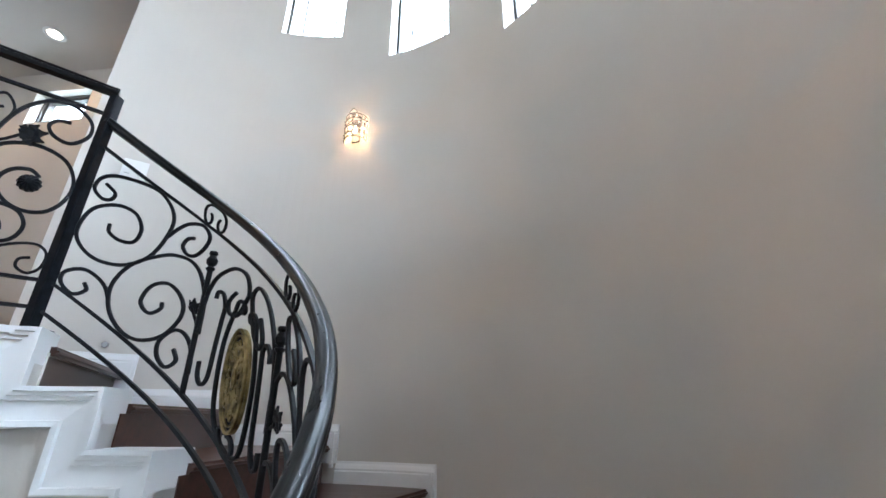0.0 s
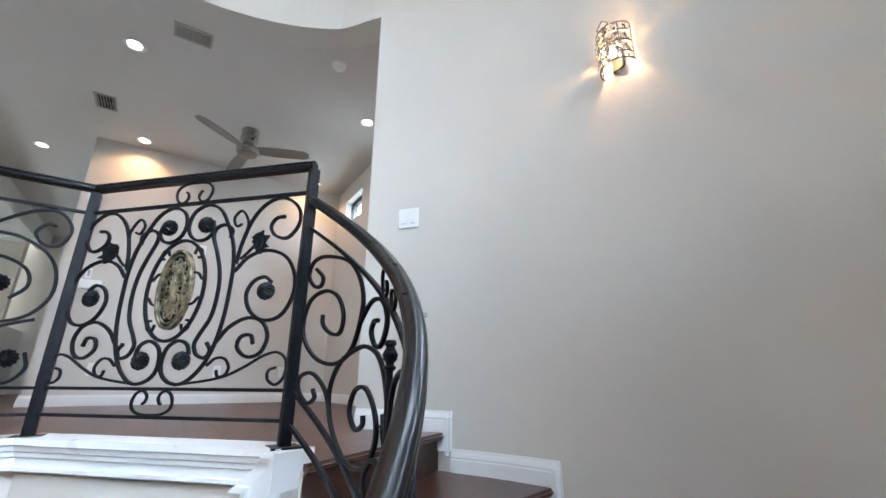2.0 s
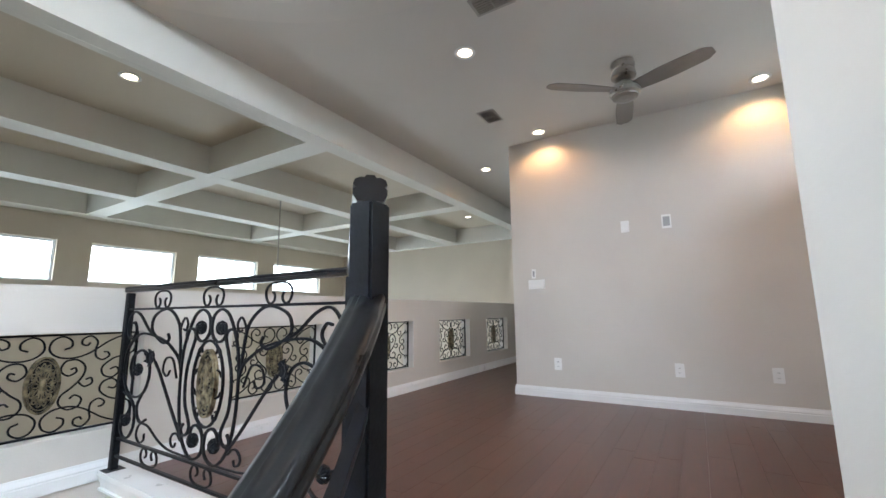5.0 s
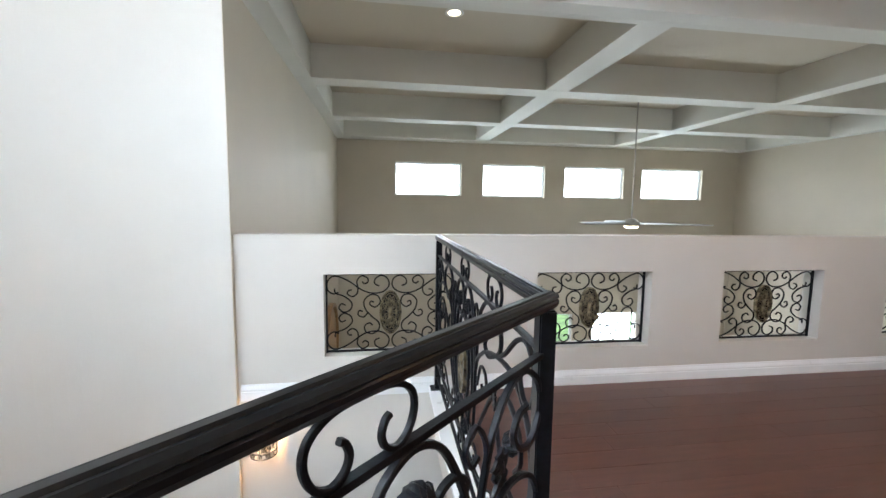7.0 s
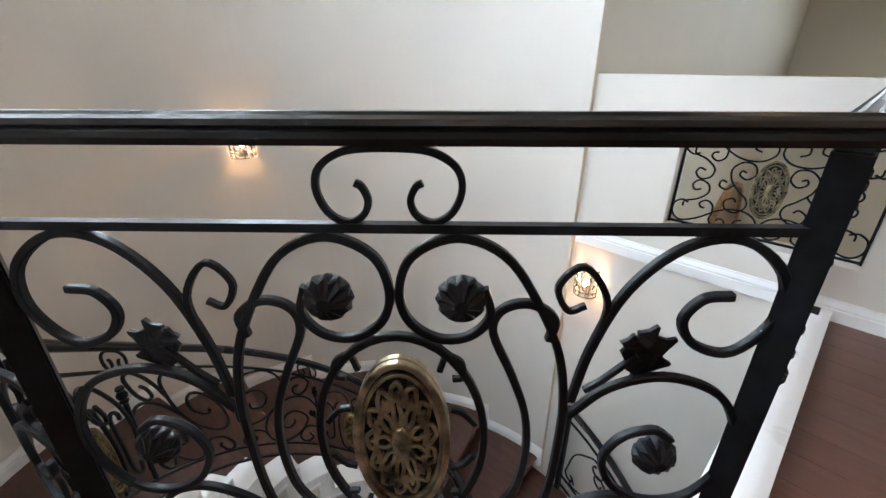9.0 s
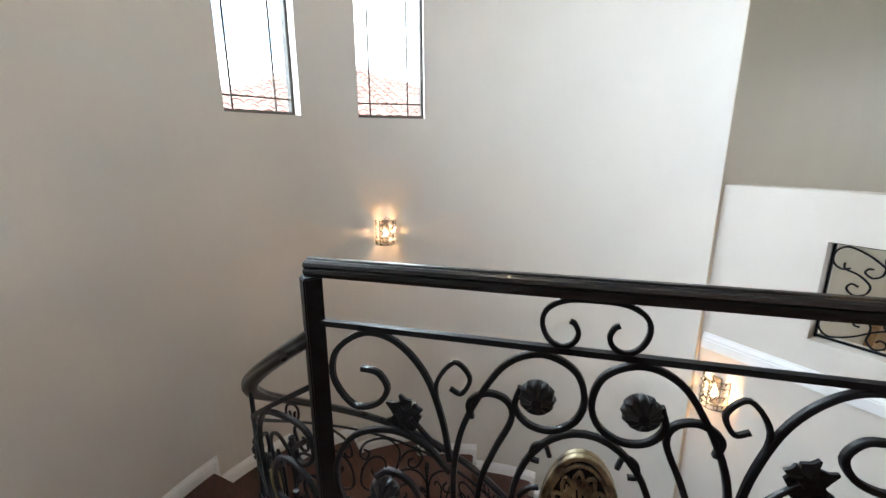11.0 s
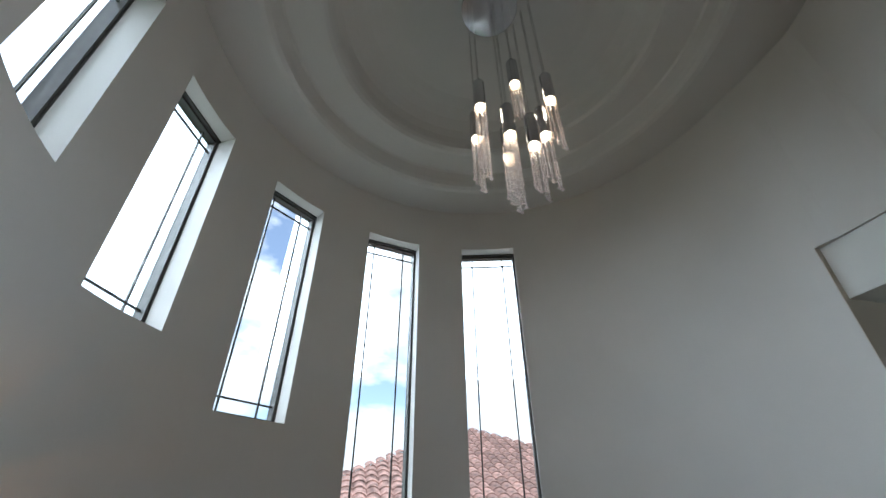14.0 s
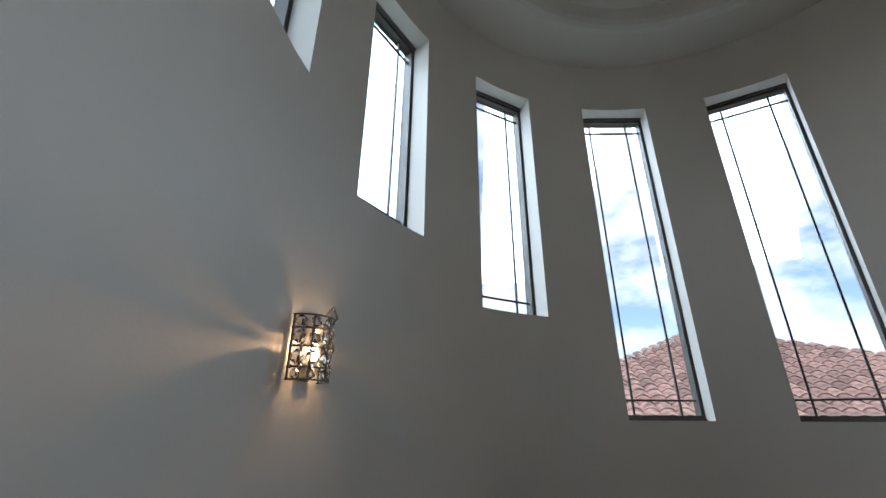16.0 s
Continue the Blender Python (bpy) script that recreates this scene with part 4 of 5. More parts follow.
def window(name, centre, across, inward, wid, hgt, grid=True, mat=None, label=""):
    """A framed window; across and inward are unit vectors, centre is the middle of the opening."""
    c, ax, inn, up = Vector(centre), Vector(across), Vector(inward), Vector((0, 0, 1))
    top = tagged(empty(name, c), label or "tall window with dark frame and thin grid bars", "window", kind="structure")
    fw = 0.03

    def bars(nm, spec, mt, sub=None):
        for p, q, side, w, h in spec:
            bm = bmesh.new()
            bar_box(bm, p, q, side, None, w, h)
            under(part(nm, bm, mt, None), top)
    hw_, hh = wid / 2, hgt / 2
    fr = []
    for s in (-1, 1):
        fr.append((c + ax * s * (hw_ - fw / 2) - up * hh, c + ax * s * (hw_ - fw / 2) + up * hh, ax, fw, 0.06))
        fr.append((c + up * s * (hh - fw / 2) - ax * (hw_ - fw), c + up * s * (hh - fw / 2) + ax * (hw_ - fw), up, fw, 0.06))
    bars("window_frame", fr, mat or M_FRAME)
    lip = []
    for s in (-1, 1):
        lip.append((c + inn * 0.036 + ax * s * (hw_ - 0.006) - up * hh, c + inn * 0.036 + ax * s * (hw_ - 0.006) + up * hh, ax, 0.012, 0.03))
        lip.append((c + inn * 0.036 + up * s * (hh - 0.006) - ax * (hw_ - 0.012), c + inn * 0.036 + up * s * (hh - 0.006) + ax * (hw_ - 0.012), up, 0.012, 0.03))
    bars("frame_lip", lip, mat or M_FRAME)
    if grid:
        g = []
        for s in (-1, 1):
            g.append((c + ax * s * (hw_ - fw - 0.10) - up * (hh - fw), c + ax * s * (hw_ - fw - 0.10) + up * (hh - fw), ax, 0.011, 0.012))
            g.append((c + inn * 0.001 + up * s * (hh - fw - 0.085) - ax * (hw_ - fw), c + inn * 0.001 + up * s * (hh - fw - 0.085) + ax * (hw_ - fw), up, 0.011, 0.012))
        bars("grid_bar", g, M_FRAME)
    bm = bmesh.new()
    bar_box(bm, c - inn * 0.012 - up * (hh - fw), c - inn * 0.012 + up * (hh - fw), ax, None, wid - 2 * fw, 0.004)
    pane = under(part("pane", bm, M_PANE, None), top)
    pane.visible_shadow = False
    return top


for i, (a0, a1, z0) in enumerate(WINDOWS):
    a = radians((a0 + a1) / 2)
    r = (R + TH) * math.cos(radians((a1 - a0) / 2)) - 0.035
    wid = 2 * (R + 0.14) * math.sin(radians((a1 - a0) / 2)) + 0.02
    window("window_%d" % (i + 1), (CX + r * math.cos(a), CY + r * math.sin(a), (z0 + WTOP) / 2), (-math.sin(a), math.cos(a), 0), (-math.cos(a), -math.sin(a), 0), wid, WTOP - z0)
for i, (a0, a1) in enumerate(CW):
    window("window_%d" % (i + 6), ((a0 + a1) / 2, GRY + 0.11, (CZ0 + CZ1) / 2), (1, 0, 0), (0, -1, 0), a1 - a0, CZ1 - CZ0, False, M_WHITE, "wide high window with white frame")
for i, (a0, a1) in enumerate(SW):
    window("window_%d" % (i + 10), ((a0 + a1) / 2, SWY - 0.13, 2.385), (1, 0, 0), (0, 1, 0), a1 - a0, 0.35, False, None, "small high loft window with dark frame")
for i, (a0, a1) in enumerate(DOORS):
    window("door_%d" % (i + 1), ((a0 + a1) / 2, GRY + 0.1, (LOW + DTOP) / 2), (1, 0, 0), (0, -1, 0), a1 - a0, DTOP - LOW, False, M_WHITE, "glazed garden door with white frame")

# arched wooden door on the great room's side wall
DY0, DY1, SPRING, APEX = 3.42, 4.94, -1.10, -0.42
arch_door = tagged(empty("arched_door", (0.0, (DY0 + DY1) / 2, LOW)), "tall arched honey-coloured wooden double door", "door", kind="structure")


def arch_leaf(y0, y1, x0, x1, inset):
    """A door leaf under the arch between y0 and y1."""
    bm = bmesh.new()
    mid, hw_ = (DY0 + DY1) / 2, (DY1 - DY0) / 2 - inset
    ys = [y0 + (y1 - y0) * i / 14 for i in range(15)]
    top = [(y, SPRING + (APEX - SPRING - inset) * math.sqrt(max(0.0, 1 - ((y - mid) / hw_) ** 2))) for y in ys]
    ring = [(y0, LOW + inset + 0.01)] + top + [(y1, LOW + inset + 0.01)]
    lay = [[bm.verts.new((x, y, z)) for y, z in ring] for x in (x0, x1)]
    bm.faces.new(lay[0])
    bm.faces.new(list(reversed(lay[1])))
    for i in range(len(ring)):
        k = (i + 1) % len(ring)
        bm.faces.new((lay[0][i], lay[1][i], lay[1][k], lay[0][k]))
    return bm


ymid = (DY0 + DY1) / 2
rim = [(0.03, DY0 + 0.03, LOW + 0.002), (0.03, DY0 + 0.03, SPRING)] + [(0.03, ymid - (DY1 - DY0 - 0.06) / 2 * math.cos(math.pi * i / 20), SPRING + (APEX - SPRING) * math.sin(math.pi * i / 20)) for i in range(1, 20)] + [(0.03, DY1 - 0.03, SPRING), (0.03, DY1 - 0.03, LOW + 0.002)]
under(part("door_frame", sweep([(-0.045, -0.028), (0.045, -0.028), (0.045, 0.028), (-0.045, 0.028)], [Vector(p) for p in rim]), M_WOODDOOR, None), arch_door)
for y0, y1, yh in ((DY0 + 0.075, ymid - 0.003, ymid - 0.06), (ymid + 0.003, DY1 - 0.075, ymid + 0.06)):
    leaf = under(part("door_leaf", arch_leaf(y0, y1, 0.003, 0.035, 0.074), M_WOODDOOR, None), arch_door)
    pull = part("handle", box(0.0352, 0.07, yh - 0.012, yh + 0.012, LOW + 0.95, LOW + 1.30, 0.004), M_IRON, None, "dark metal pull")
    pull.parent = leaf

# ---- recessed lights, vents, fans, plates ----
def downlight(x, y, z):
    top = tagged(empty("recessed_light", (x, y, z)), "lit recessed ceiling light with white trim ring", "ceiling light", "recessed lights")
    under(part("trim_ring", lathe([(0.052, 0.0), (0.075, -0.002), (0.079, -0.007), (0.07, -0.010), (0.052, -0.008), (0.052, 0.0)], 28, (x, y, z)), M_WHITE, None), top)
    under(part("lens", lathe([(0, -0.002), (0.052, -0.002), (0.052, -0.006), (0, -0.007)], 24, (x, y, z)), M_CAN, None, "glowing warm lens"), top)


for x, y in CANS:
    downlight(x, y, CEIL)
for x, y in ((1.46, 0.97), (7.41, 1.0)):
    downlight(x, y, 2.80)


def vent(x, y, z, lx, ly, along_x):
    top = tagged(empty("ceiling_vent", (x, y, z)), "louvred metal ceiling air vent", "vent", "ceiling vents")
    bm = bmesh.new()
    t = 0.018
    for b in ((x - lx / 2, x + lx / 2, y - ly / 2, y - ly / 2 + t), (x - lx / 2, x + lx / 2, y + ly / 2 - t, y + ly / 2), (x - lx / 2, x - lx / 2 + t, y - ly / 2 + t, y + ly / 2 - t), (x + lx / 2 - t, x + lx / 2, y - ly / 2 + t, y + ly / 2 - t)):
        add_box(bm, b[0], b[1], b[2], b[3], z - 0.008, z - 0.0005)
    under(part("vent_frame", bm, M_VENT, None), top)
    # dark sheet flush with the ceiling: painted shade between the slats
    under(part("backing", box(x - lx / 2 + t, x + lx / 2 - t, y - ly / 2 + t, y + ly / 2 - t, z - 0.0015, z - 0.0005), M_HOLE_SHADE, None), top)
    n = 6
    span = (ly if along_x else lx) - 2 * t
    for i in range(n):
        o = -span / 2 + span * (i + 0.5) / n
        bm = box(-lx / 2 + t if along_x else -0.006, lx / 2 - t if along_x else 0.006, -0.006 if along_x else -ly / 2 + t, 0.006 if along_x else ly / 2 - t, -0.0012, 0.0012)
        rot = Matrix.Rotation(radians(40), 4, "X" if along_x else "Y")
        bm.transform(Matrix.Translation((x + (0 if along_x else o), y + (o if along_x else 0), z - 0.0075)) @ rot)
        under(part("slat", bm, M_VENT, None), top)
    bm = box(x - 0.004, x + 0.004, y - ly / 2 + t, y + ly / 2 - t, z - 0.013, z - 0.010) if along_x else box(x - lx / 2 + t, x + lx / 2 - t, y - 0.004, y + 0.004, z - 0.013, z - 0.010)
    under(part("middle_bar", bm, M_VENT, None), top)


vent(2.255, -1.895, CEIL, 0.16, 0.26, False)
vent(3.645, -1.24, CEIL, 0.26, 0.17, True)

det = tagged(empty("smoke_detector", (1.94, -2.945, CEIL)), "white round smoke detector on the ceiling", "smoke detector")
under(part("base", lathe([(0, 0), (0.062, 0), (0.062, -0.012), (0.055, -0.016), (0, -0.016)], 28, (1.94, -2.945, CEIL)), M_PLATE, None), det)
under(part("cover", lathe([(0.05, -0.016), (0.05, -0.030), (0.042, -0.040), (0.015, -0.044), (0, -0.044)], 28, (1.94, -2.945, CEIL)), M_PLATE, None), det)


def fan(x, y, z_top, drop, rad, a0, label, slim):
    top = tagged(empty("ceiling_fan", (x, y, z_top)), label, "ceiling fan")
    if drop > 0.3:
        under(part("canopy", lathe([(0, 0), (0.07, 0), (0.066, -0.03), (0.04, -0.05), (0.014, -0.055), (0, -0.055)], 24, (x, y, z_top)), M_NICKEL, None), top)
        under(part("downrod", lathe([(0.011, -0.05), (0.011, -drop + 0.06)], 12, (x, y, z_top)), M_NICKEL, None), top)
        hub = -drop
    else:
        under(part("canopy", lathe([(0, 0), (0.085, 0), (0.09, -0.02), (0.085, -0.06), (0.078, -0.065), (0.078, -0.085), (0.09, -0.09), (0.092, -0.12), (0.06, -0.13), (0, -0.13)], 28, (x, y, z_top)), M_NICKEL, None), top)
        hub = -drop
    zc = z_top + hub
    under(part("motor_housing", lathe([(0, 0.075), (0.05, 0.07), (0.075, 0.05), (0.105, 0.02), (0.115, -0.005), (0.112, -0.03), (0.10, -0.04), (0, -0.04)], 32, (x, y, zc)), M_NICKEL, None), top)
    under(part("light_cover", lathe([(0.098, -0.04), (0.092, -0.055), (0.06, -0.066), (0, -0.07)], 32, (x, y, zc)), M_BLADE if not slim else M_CAN, None), top)
    for k in range(3):
        bm = bmesh.new()
        n = 10
        rows_ = []
        for i in range(n + 1):
            s = i / n
            rr = 0.08 + (rad - 0.08) * s
            w = (0.052 + 0.022 * math.sin(min(1, s * 1.3) * math.pi * 0.75)) * (1 - 0.55 * max(0, s - 0.9) / 0.1)
            tw = radians(14 - 5 * s)
            rows_.append([bm.verts.new((rr, sd * w * math.cos(tw), -sd * w * math.sin(tw) + dz)) for sd, dz in ((-1, 0.003), (0, 0.008), (1, 0.003), (1, -0.003), (0, 0.0), (-1, -0.003))])
        for p, q in zip(rows_, rows_[1:]):
            for j in range(6):
                bm.faces.new((p[j], p[(j + 1) % 6], q[(j + 1) % 6], q[j]))
        bm.faces.new(rows_[0])
        bm.faces.new(rows_[-1])
        bm.transform(Matrix.Translation((x, y, zc + 0.005)) @ Matrix.Rotation(radians(a0 + 120 * k), 4, "Z"))
        under(part("blade", bm, M_BLADE, None), top)


fan(3.40, -2.49, CEIL, 0.235, 0.62, 128, "low brushed nickel ceiling fan with three blades", False)
fan(4.42, 2.95, 2.80, 1.80, 1.0, 200, "brushed nickel ceiling fan on a long rod with three blades", True)


def plate(name, x, y, z, w, h, normal_axis, label, cat, kind_):
    """A wall plate on a wall that faces -x ('x') or on the curved wall ('c', then x is the angle)."""
    top = tagged(empty(name, (0, 0, 0)), label, cat)
    bm = box(-0.008, 0, -w / 2, w / 2, -h / 2, h / 2, 0.002)
    part("plate", bm, M_PLATE, top)
    if kind_ == "outlet":
        for dz in (-0.021, 0.021):
            part("socket", box(-0.0095, -0.008, -0.016, 0.016, dz - 0.015, dz + 0.015), M_PLATE, top)
            for dy in (-0.006, 0.006):
                # dark chip on the socket face: painted shade of a slot
                part("slot", box(-0.0100, -0.0094, dy - 0.0012, dy + 0.0012, dz - 0.005, dz + 0.005), M_HOLE_SHADE, top)
    elif kind_ == "switch":
        n = max(1, round(w / 0.06))
        for i in range(n):
            yy = -w / 2 + w * (i + 0.5) / n
            part("rocker", box(-0.012, -0.008, yy - 0.017, yy + 0.017, -0.033, 0.033, 0.001), M_PLATE, top)
            part("gap_line", box(-0.0125, -0.0118, yy - 0.012, yy + 0.012, -0.038, -0.0345), M_GREYP, top)
    elif kind_ == "panel":
        part("screen", box(-0.011, -0.008, -w / 2 + 0.012, w / 2 - 0.012, -h / 2 + 0.02, h / 2 - 0.02), M_GREYP, top)
    elif kind_ == "box":
        part("cover", box(-0.03, -0.008, -w / 2 + 0.004, w / 2 - 0.004, -h / 2 + 0.004, h / 2 - 0.004, 0.003), M_PLATE, top)
    if normal_axis == "x":
        top.matrix_basis = Matrix.Translation((x, y, z))
    elif normal_axis == "c":
        top.matrix_basis = Matrix.Translation(polar(x, R - 0.001, z)) @ Matrix.Rotation(radians(x), 4, "Z")
    return top


plate("control_panel", LWX, -1.37, 1.155, 0.18, 0.10, "x", "white wall control panel plate on the loft wall", "wall plate", "box")
plate("wall_bracket", LWX, -1.34, 1.27, 0.045, 0.10, "x", "small grey wall bracket above the control panel", "bracket", "panel")
plate("light_switch", LWX, -2.645, 1.69, 0.08, 0.13, "x", "white wall plate high on the loft wall", "wall plate", "panel")
plate("outlet_high", LWX, -2.285, 1.68, 0.075, 0.115, "x", "white plug plate high on the loft wall", "outlet", "box")
for y in (-1.555, -2.64, -3.33):
    plate("outlet", LWX, y, 0.335, 0.075, 0.12, "x", "white electrical outlet low on the loft wall", "outlet", "outlet")
plate("light_switch", 308.5, 0, 1.166, 0.125, 0.125, "c", "white double switch plate on the curved wall", "switch", "switch")
for z in (0.585, 0.14):
    k = tagged(empty("wall_stop", polar(304.8, R, z)), "small grey hexagonal bumper stuck on the curved wall", "wall bumper")
    bm = lathe([(0, 0), (0.017, 0), (0.017, 0.010), (0.013, 0.014), (0, 0.014)], 6)
    bm.transform(Matrix.Translation(polar(304.8, R - 0.0005, z)) @ Matrix.Rotation(radians(304.8), 4, "Z") @ Matrix.Rotation(radians(-90), 4, "Y"))
    under(part("bumper", bm, M_GREYP, None), k)


# ---- wall sconces ----
def sconce(a, z, rw):
    top = tagged(empty("wall_sconce", polar(a, rw, z)), "lit dark metal wall sconce hung with crystals", "wall lamp", "wall sconces")
    W2, H2, D = 0.080, 0.095, 0.080

    def sm(phi, h, rr=1.0):
        return Vector((-D * rr * math.cos(phi), W2 * rr * math.sin(phi), h))
    T = Matrix.Translation(polar(a, rw - 0.004, z)) @ Matrix.Rotation(radians(a), 4, "Z")

    def put(nm, bm, mt, label=""):
        bm.transform(T)
        return under(part(nm, bm, mt, None, label), top)
    put("back_plate", box(-0.008, 0.002, -W2 * 0.35, W2 * 0.35, -H2, H2, 0.002), M_FRAME)
    ph = [math.pi * (i / 14 - 0.5) for i in range(15)]
    wire = [(-0.0025, -0.0025), (0.0025, -0.0025), (0.0025, 0.0025), (-0.0025, 0.0025)]
    for h in (-H2, -0.06, 0.0, 0.055, H2):
        put("band", sweep(wire, [sm(p, h) for p in ph]), M_FRAME)
    for p in (-1.5, -0.75, 0.0, 0.75, 1.5):
        bm = bmesh.new()
        add_sweep(bm, wire, [sm(p, -H2), sm(p, H2)], sides=[(math.sin(p), math.cos(p), 0)] * 2)
        put("upright", bm, M_FRAME)
    bm = bmesh.new()
    add_sweep(bm, wire, [Vector((-D - 0.004, 0, H2 + 0.035)), Vector((-D - 0.004, 0.03, H2 + 0.005)), Vector((-D - 0.004, 0, H2 - 0.025)), Vector((-D - 0.004, -0.03, H2 + 0.005))], sides=[(1, 0, 0)] * 4, closed=True)
    put("diamond", bm, M_FRAME)
    bm = bmesh.new()
    add_sweep(bm, wire, [Vector((-D - 0.004, 0, 0.032)), Vector((-D - 0.004, 0.028, 0)), Vector((-D - 0.004, 0, -0.032)), Vector((-D - 0.004, -0.028, 0))], sides=[(1, 0, 0)] * 4, closed=True)
    put("diamond", bm, M_FRAME)
    for h, n, rad in ((0.077, 5, 0.0195), (0.028, 5, 0.021), (-0.030, 5, 0.0225), (-0.079, 5, 0.015)):
        for i in range(n):
            p = math.pi * ((i + 0.5) / n - 0.5)
            bm = bmesh.new()
            bmesh.ops.create_icosphere(bm, subdivisions=1, radius=rad)
            bm.transform(Matrix.Translation(sm(p, h, 0.93)) @ Matrix.Rotation(-p, 4, "Z") @ Matrix.Diagonal((0.45, 1, 1, 1)))
            put("crystal", bm, M_CRYSTAL, "clear faceted crystal")
    for h in (0.055, 0.0, -0.06):
        for i in range(9):
            p = math.pi * ((i + 0.5) / 9 - 0.5)
            bm = bmesh.new()
            bmesh.ops.create_icosphere(bm, subdivisions=1, radius=0.0065)
            bm.transform(Matrix.Translation(sm(p, h, 1.04)))
            put("bead", bm, M_CRYSTAL).visible_shadow = False
    bm = bmesh.new()
    add_lathe(bm, [(0, -0.055), (0.010, -0.052), (0.016, -0.03), (0.013, -0.012), (0.004, 0.004), (0, 0.006)], 14, (-0.030, 0.0, 0.018))
    put("bulb", bm, M_BULB, "glowing warm bulb").visible_shadow = False


for a, z, rw in SCONCES:
    sconce(a, z, rw)

# ---- chandelier ----
chand = tagged(empty("chandelier", (CX, CY, 4.61)), "round chrome chandelier with hanging cylinders and crystal strands", "chandelier")
under(part("canopy", lathe([(0, 0), (0.195, 0), (0.20, -0.004), (0.20, -0.030), (0.195, -0.034), (0, -0.034)], 48, (CX, CY, 4.61)), M_CHROME, None), chand)
PENDANTS = [(0.00, -1.95, 3.69, 0.50), (0.02, -1.725, 3.94, 0.30), (0.115, -1.575, 3.71, 0.34), (0.10, -1.84, 3.38, 0.42), (0.11, -1.72, 3.32, 0.30), (0.04, -1.60, 3.50, 0.34), (-0.15, -1.93, 3.60, 0.36), (-0.07, -1.78, 3.41, 0.34)]
rng = random.Random(4)
for x, y, zt, ln in PENDANTS:
    for dx in (-0.008, 0.008):
        under(part("cable", lathe([(0.0016, 4.58), (0.0016, zt)], 6, (x + dx, y, 0)), M_NICKEL, None), chand)
    cyl = under(part("pendant_cylinder", lathe([(0, 0), (0.028, 0), (0.034, -0.006), (0.036, -0.012), (0.036, -0.225), (0.032, -0.225), (0.032, -0.02), (0, -0.02)], 28, (x, y, zt)), M_CHROME, None, "polished chrome pendant cylinder"), chand)
    under(part("bulb", lathe([(0, -0.19), (0.024, -0.195), (0.028, -0.215), (0.022, -0.236), (0, -0.242)], 16, (x, y, zt)), M_BULB, None, "glowing warm bulb"), chand)
    glow(x, y, zt - 0.27, 1.6, (1, 0.80, 0.58), 0.02)
    for j in range(7):
        bm = bmesh.new()
        a = 2 * math.pi * j / 7
        px, py = x + 0.028 * math.cos(a), y + 0.028 * math.sin(a)
        length = (ln + 0.08) * (0.72 + 0.28 * (0.5 + 0.5 * math.cos(a - 0.6)))
        n = int(length / 0.017)
        for i in range(n):
            r0 = 0.0075 if i < n - 1 else 0.012
            w = 0.0015
            zc = zt - 0.225 - 0.017 * i - (0.004 if i == n - 1 else 0)
            ox, oy = rng.uniform(-w, w), rng.uniform(-w, w)
            V = [bm.verts.new((px + ox + r0 * math.cos(q), py + oy + r0 * math.sin(q), zc)) for q in [2 * math.pi * s / 6 for s in range(6)]]
            T_, B_ = bm.verts.new((px + ox, py + oy, zc + r0)), bm.verts.new((px + ox, py + oy, zc - r0))
            for s in range(6):
                bm.faces.new((V[s], V[(s + 1) % 6], T_))
                bm.faces.new((V[(s + 1) % 6], V[s], B_))
        o = part("crystal_strand", bm, M_BEAD, None)
        o.visible_shadow = False
        under(o, chand)
# ---- loft floor boards ----
def left_edge(y):
    if y > P2[1]:
        return P2[0] + 0.06
    if y > P1[1]:
        return P1[0] + 0.085 + (P2[0] - P1[0]) * (y - P1[1]) / (P2[1] - P1[1])
    e0, e1 = polar(TOP_A + 1.4, ROUT), polar(TOP_A + 1.4, R)
    if y > e0[1]:
        return e0[0]
    if y > e1[1]:
        return e0[0] + (e1[0] - e0[0]) * (y - e0[1]) / (e1[1] - e0[1])
    return 1.38


floor = tagged(empty("floor_loft", (4, -2, 0)), "dark red-brown hardwood plank floor", "floor", kind="structure")
frng = random.Random(7)
PW = 0.127
y = 0.0
while y > SWY:
    y0, y1 = max(y - PW, SWY) + 0.0005, y - 0.0005
    xa0, xa1 = left_edge(y0), left_edge(y1)
    end = 9.1 if y1 > LWY - 0.02 else LWX + 0.05
    first = True
    x = min(xa0, xa1)
    while x < end:
        nx = min(end, x + (frng.uniform(0.3, 1.3) if first else frng.uniform(0.8, 1.5)))
        if end - nx < 0.3:
            nx = end
        l0, l1 = (xa0, xa1) if first else (x + 0.0004, x + 0.0004)
        if min(nx - l0, nx - l1) > 0.02:
            bm = bmesh.new()
            c = 0.0005
            quad = [(l0, y0), (nx - 0.0004, y0), (nx - 0.0004, y1), (l1, y1)]
            cx_, cy_ = sum(p[0] for p in quad) / 4, (y0 + y1) / 2
            lo = [bm.verts.new((p[0], p[1], -0.019)) for p in quad]
            mi = [bm.verts.new((p[0], p[1], -c)) for p in quad]
            hi = [bm.verts.new((p[0] + math.copysign(c, cx_ - p[0]), p[1] + math.copysign(c, cy_ - p[1]), 0.0)) for p in quad]
            bm.faces.new(hi)
            for A, B in ((lo, mi), (mi, hi)):
                for i in range(4):
                    bm.faces.new((A[i], A[(i + 1) % 4], B[(i + 1) % 4], B[i]))
            under(part("plank", bm, M_FLOOR, None), floor)
        x = nx
        first = False
    y -= PW

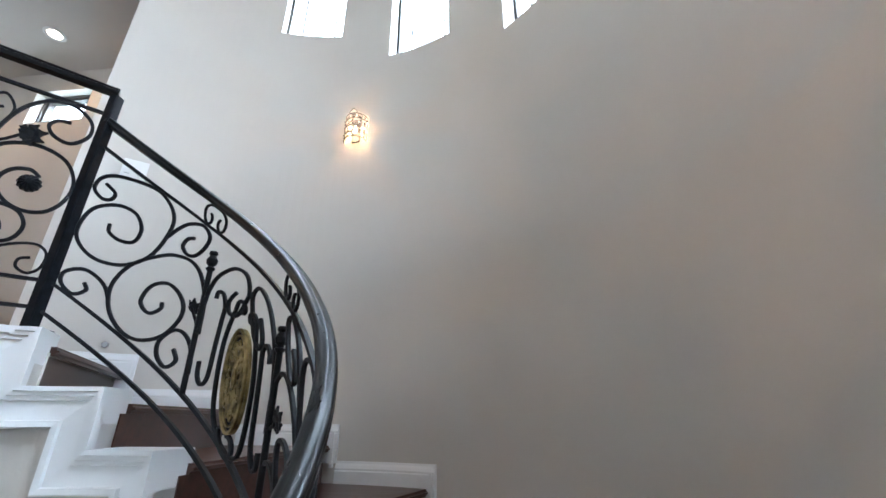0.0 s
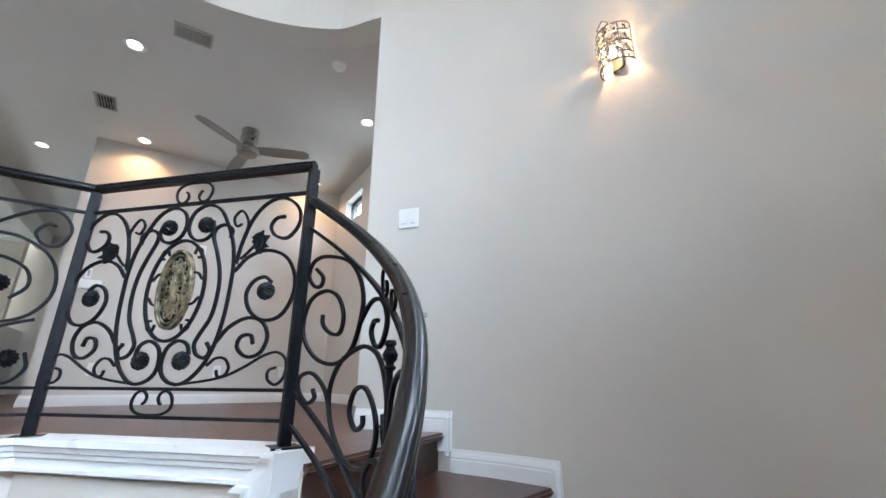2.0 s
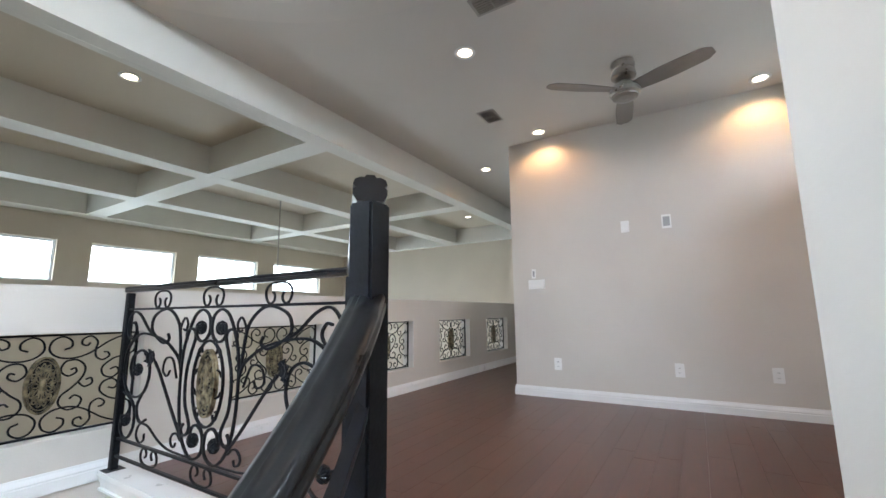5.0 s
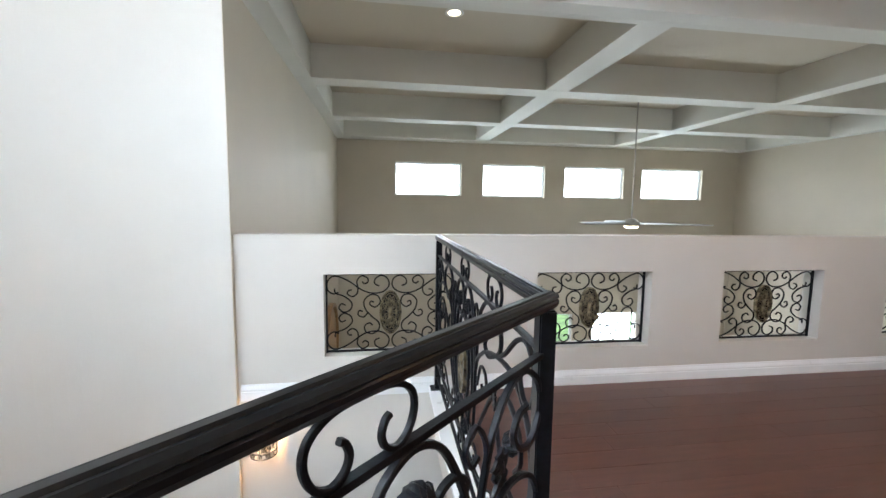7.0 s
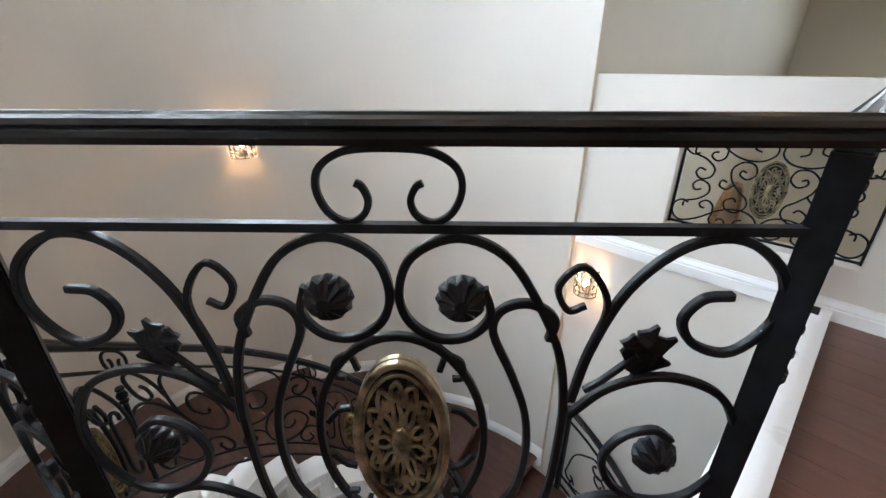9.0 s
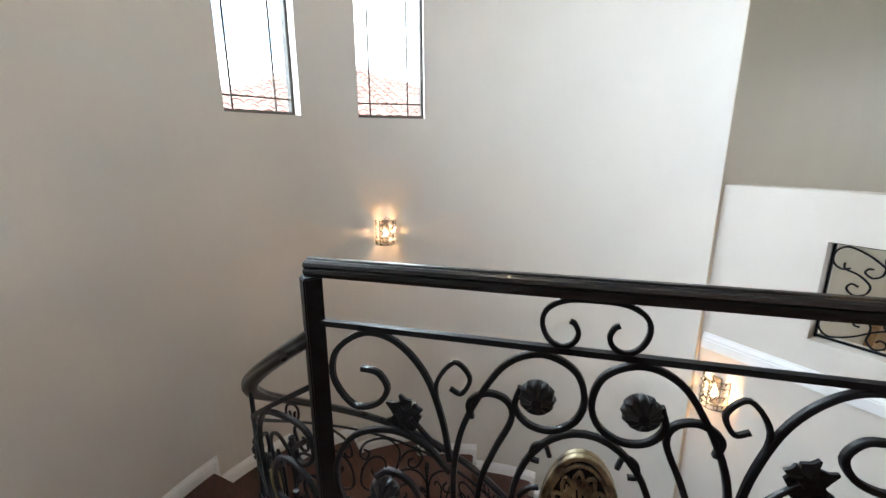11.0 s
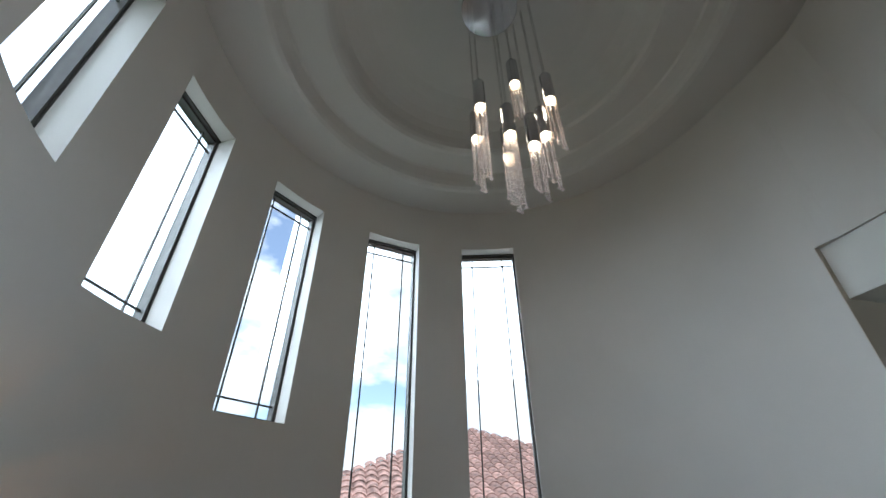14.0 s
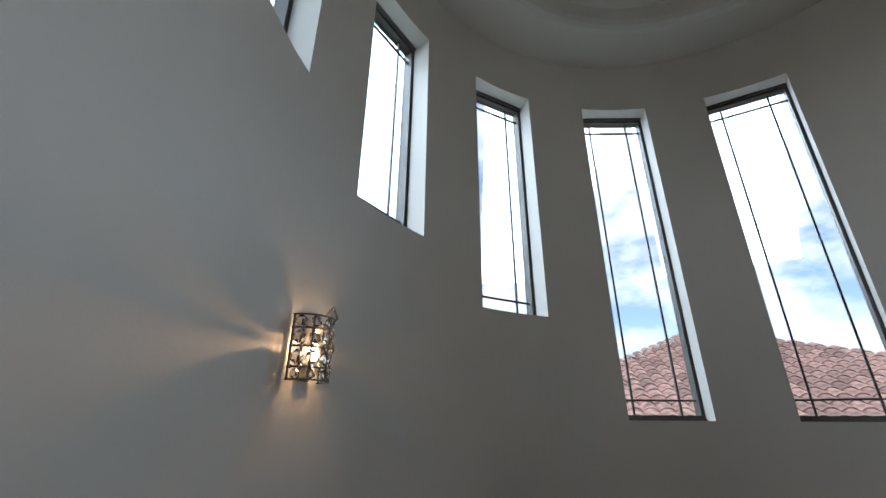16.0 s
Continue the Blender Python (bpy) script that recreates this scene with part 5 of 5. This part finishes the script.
# ---- neighbouring house seen through the tower windows ----
PK = Vector((-14.5, 1.93, 4.28))
HB, EZ = 8.5, 0.5
house = tagged(empty("neighbour_house", (PK.x, PK.y, -3.28)), "neighbouring house with a hipped clay tile roof", "house")
bm = bmesh.new()
cs = [bm.verts.new((PK.x + sx * HB, PK.y + sy * HB, EZ)) for sx, sy in ((1, -1), (1, 1), (-1, 1), (-1, -1))]
tp = bm.verts.new(PK)
for i in range(4):
    bm.faces.new((cs[i], cs[(i + 1) % 4], tp))
bm.faces.new(cs)
roof = under(part("roof", bm, M_ROOFB, None), house)
under(part("wall", box(PK.x - HB + 0.5, PK.x + HB - 0.5, PK.y - HB + 0.5, PK.y + HB - 0.5, -3.28, EZ - 0.003), M_STUCCO, None), house)
TWD, TLN = 0.30, 0.34
slope_len = math.hypot(HB, PK.z - EZ)
pitch = math.atan2(PK.z - EZ, HB)


def tile_mesh():
    bm = bmesh.new()
    n = 6
    rws = []
    for xx, lift in ((0.0, 0.035), (TLN * 1.12, 0.0)):
        for th in (0.0, -0.016):
            rws.append([bm.verts.new((xx, -TWD * 0.5 + TWD * j / n, lift + th + 0.075 * math.sin(math.pi * j / n) ** 0.8)) for j in range(n + 1)])
    a, b, c, d = rws
    for p, q in ((a, c), (d, b), (b, a)):
        for j in range(n):
            bm.faces.new((p[j], p[j + 1], q[j + 1], q[j]))
    bmesh.ops.recalc_face_normals(bm, faces=bm.faces)
    me = bpy.data.meshes.new("roof_tile")
    bm.to_mesh(me)
    bm.free()
    me.materials.append(M_ROOF)
    return me


tile = tile_mesh()
trng = random.Random(11)
spots = []
for i in range(int(slope_len / TLN)):
    s = i * TLN
    zz = EZ + (PK.z - EZ) * s / slope_len
    half_w = HB * (1 - s / slope_len) - 0.1
    for j in range(-int(half_w / TWD), int(half_w / TWD) + 1):
        yy = PK.y + j * TWD
        if zz > 1.2 and -5 < yy < 9:
            spots.append((PK.x + HB - HB * s / slope_len, yy, zz + 0.01))
spots.sort(key=lambda p: abs(p[1] - 1.9) + 1.2 * abs(p[2] - 2.4))


def tile_pose(p):
    return Matrix.Translation(p) @ Matrix.Rotation(math.pi + trng.uniform(-0.02, 0.02), 4, "Z") @ Matrix.Rotation(-pitch, 4, "Y")


rest = bmesh.new()
for i, p in enumerate(spots):
    if i < 290:
        o = new("roof_tile", tile)
        o.parent = roof
        o.matrix_basis = tile_pose(p)
    else:
        me = tile.copy()
        me.transform(tile_pose(p))
        rest.from_mesh(me)
        bpy.data.meshes.remove(me)
o = tagged(mesh_object("roof_tile_field", rest, M_ROOF), kind="stuff")
o.parent = roof
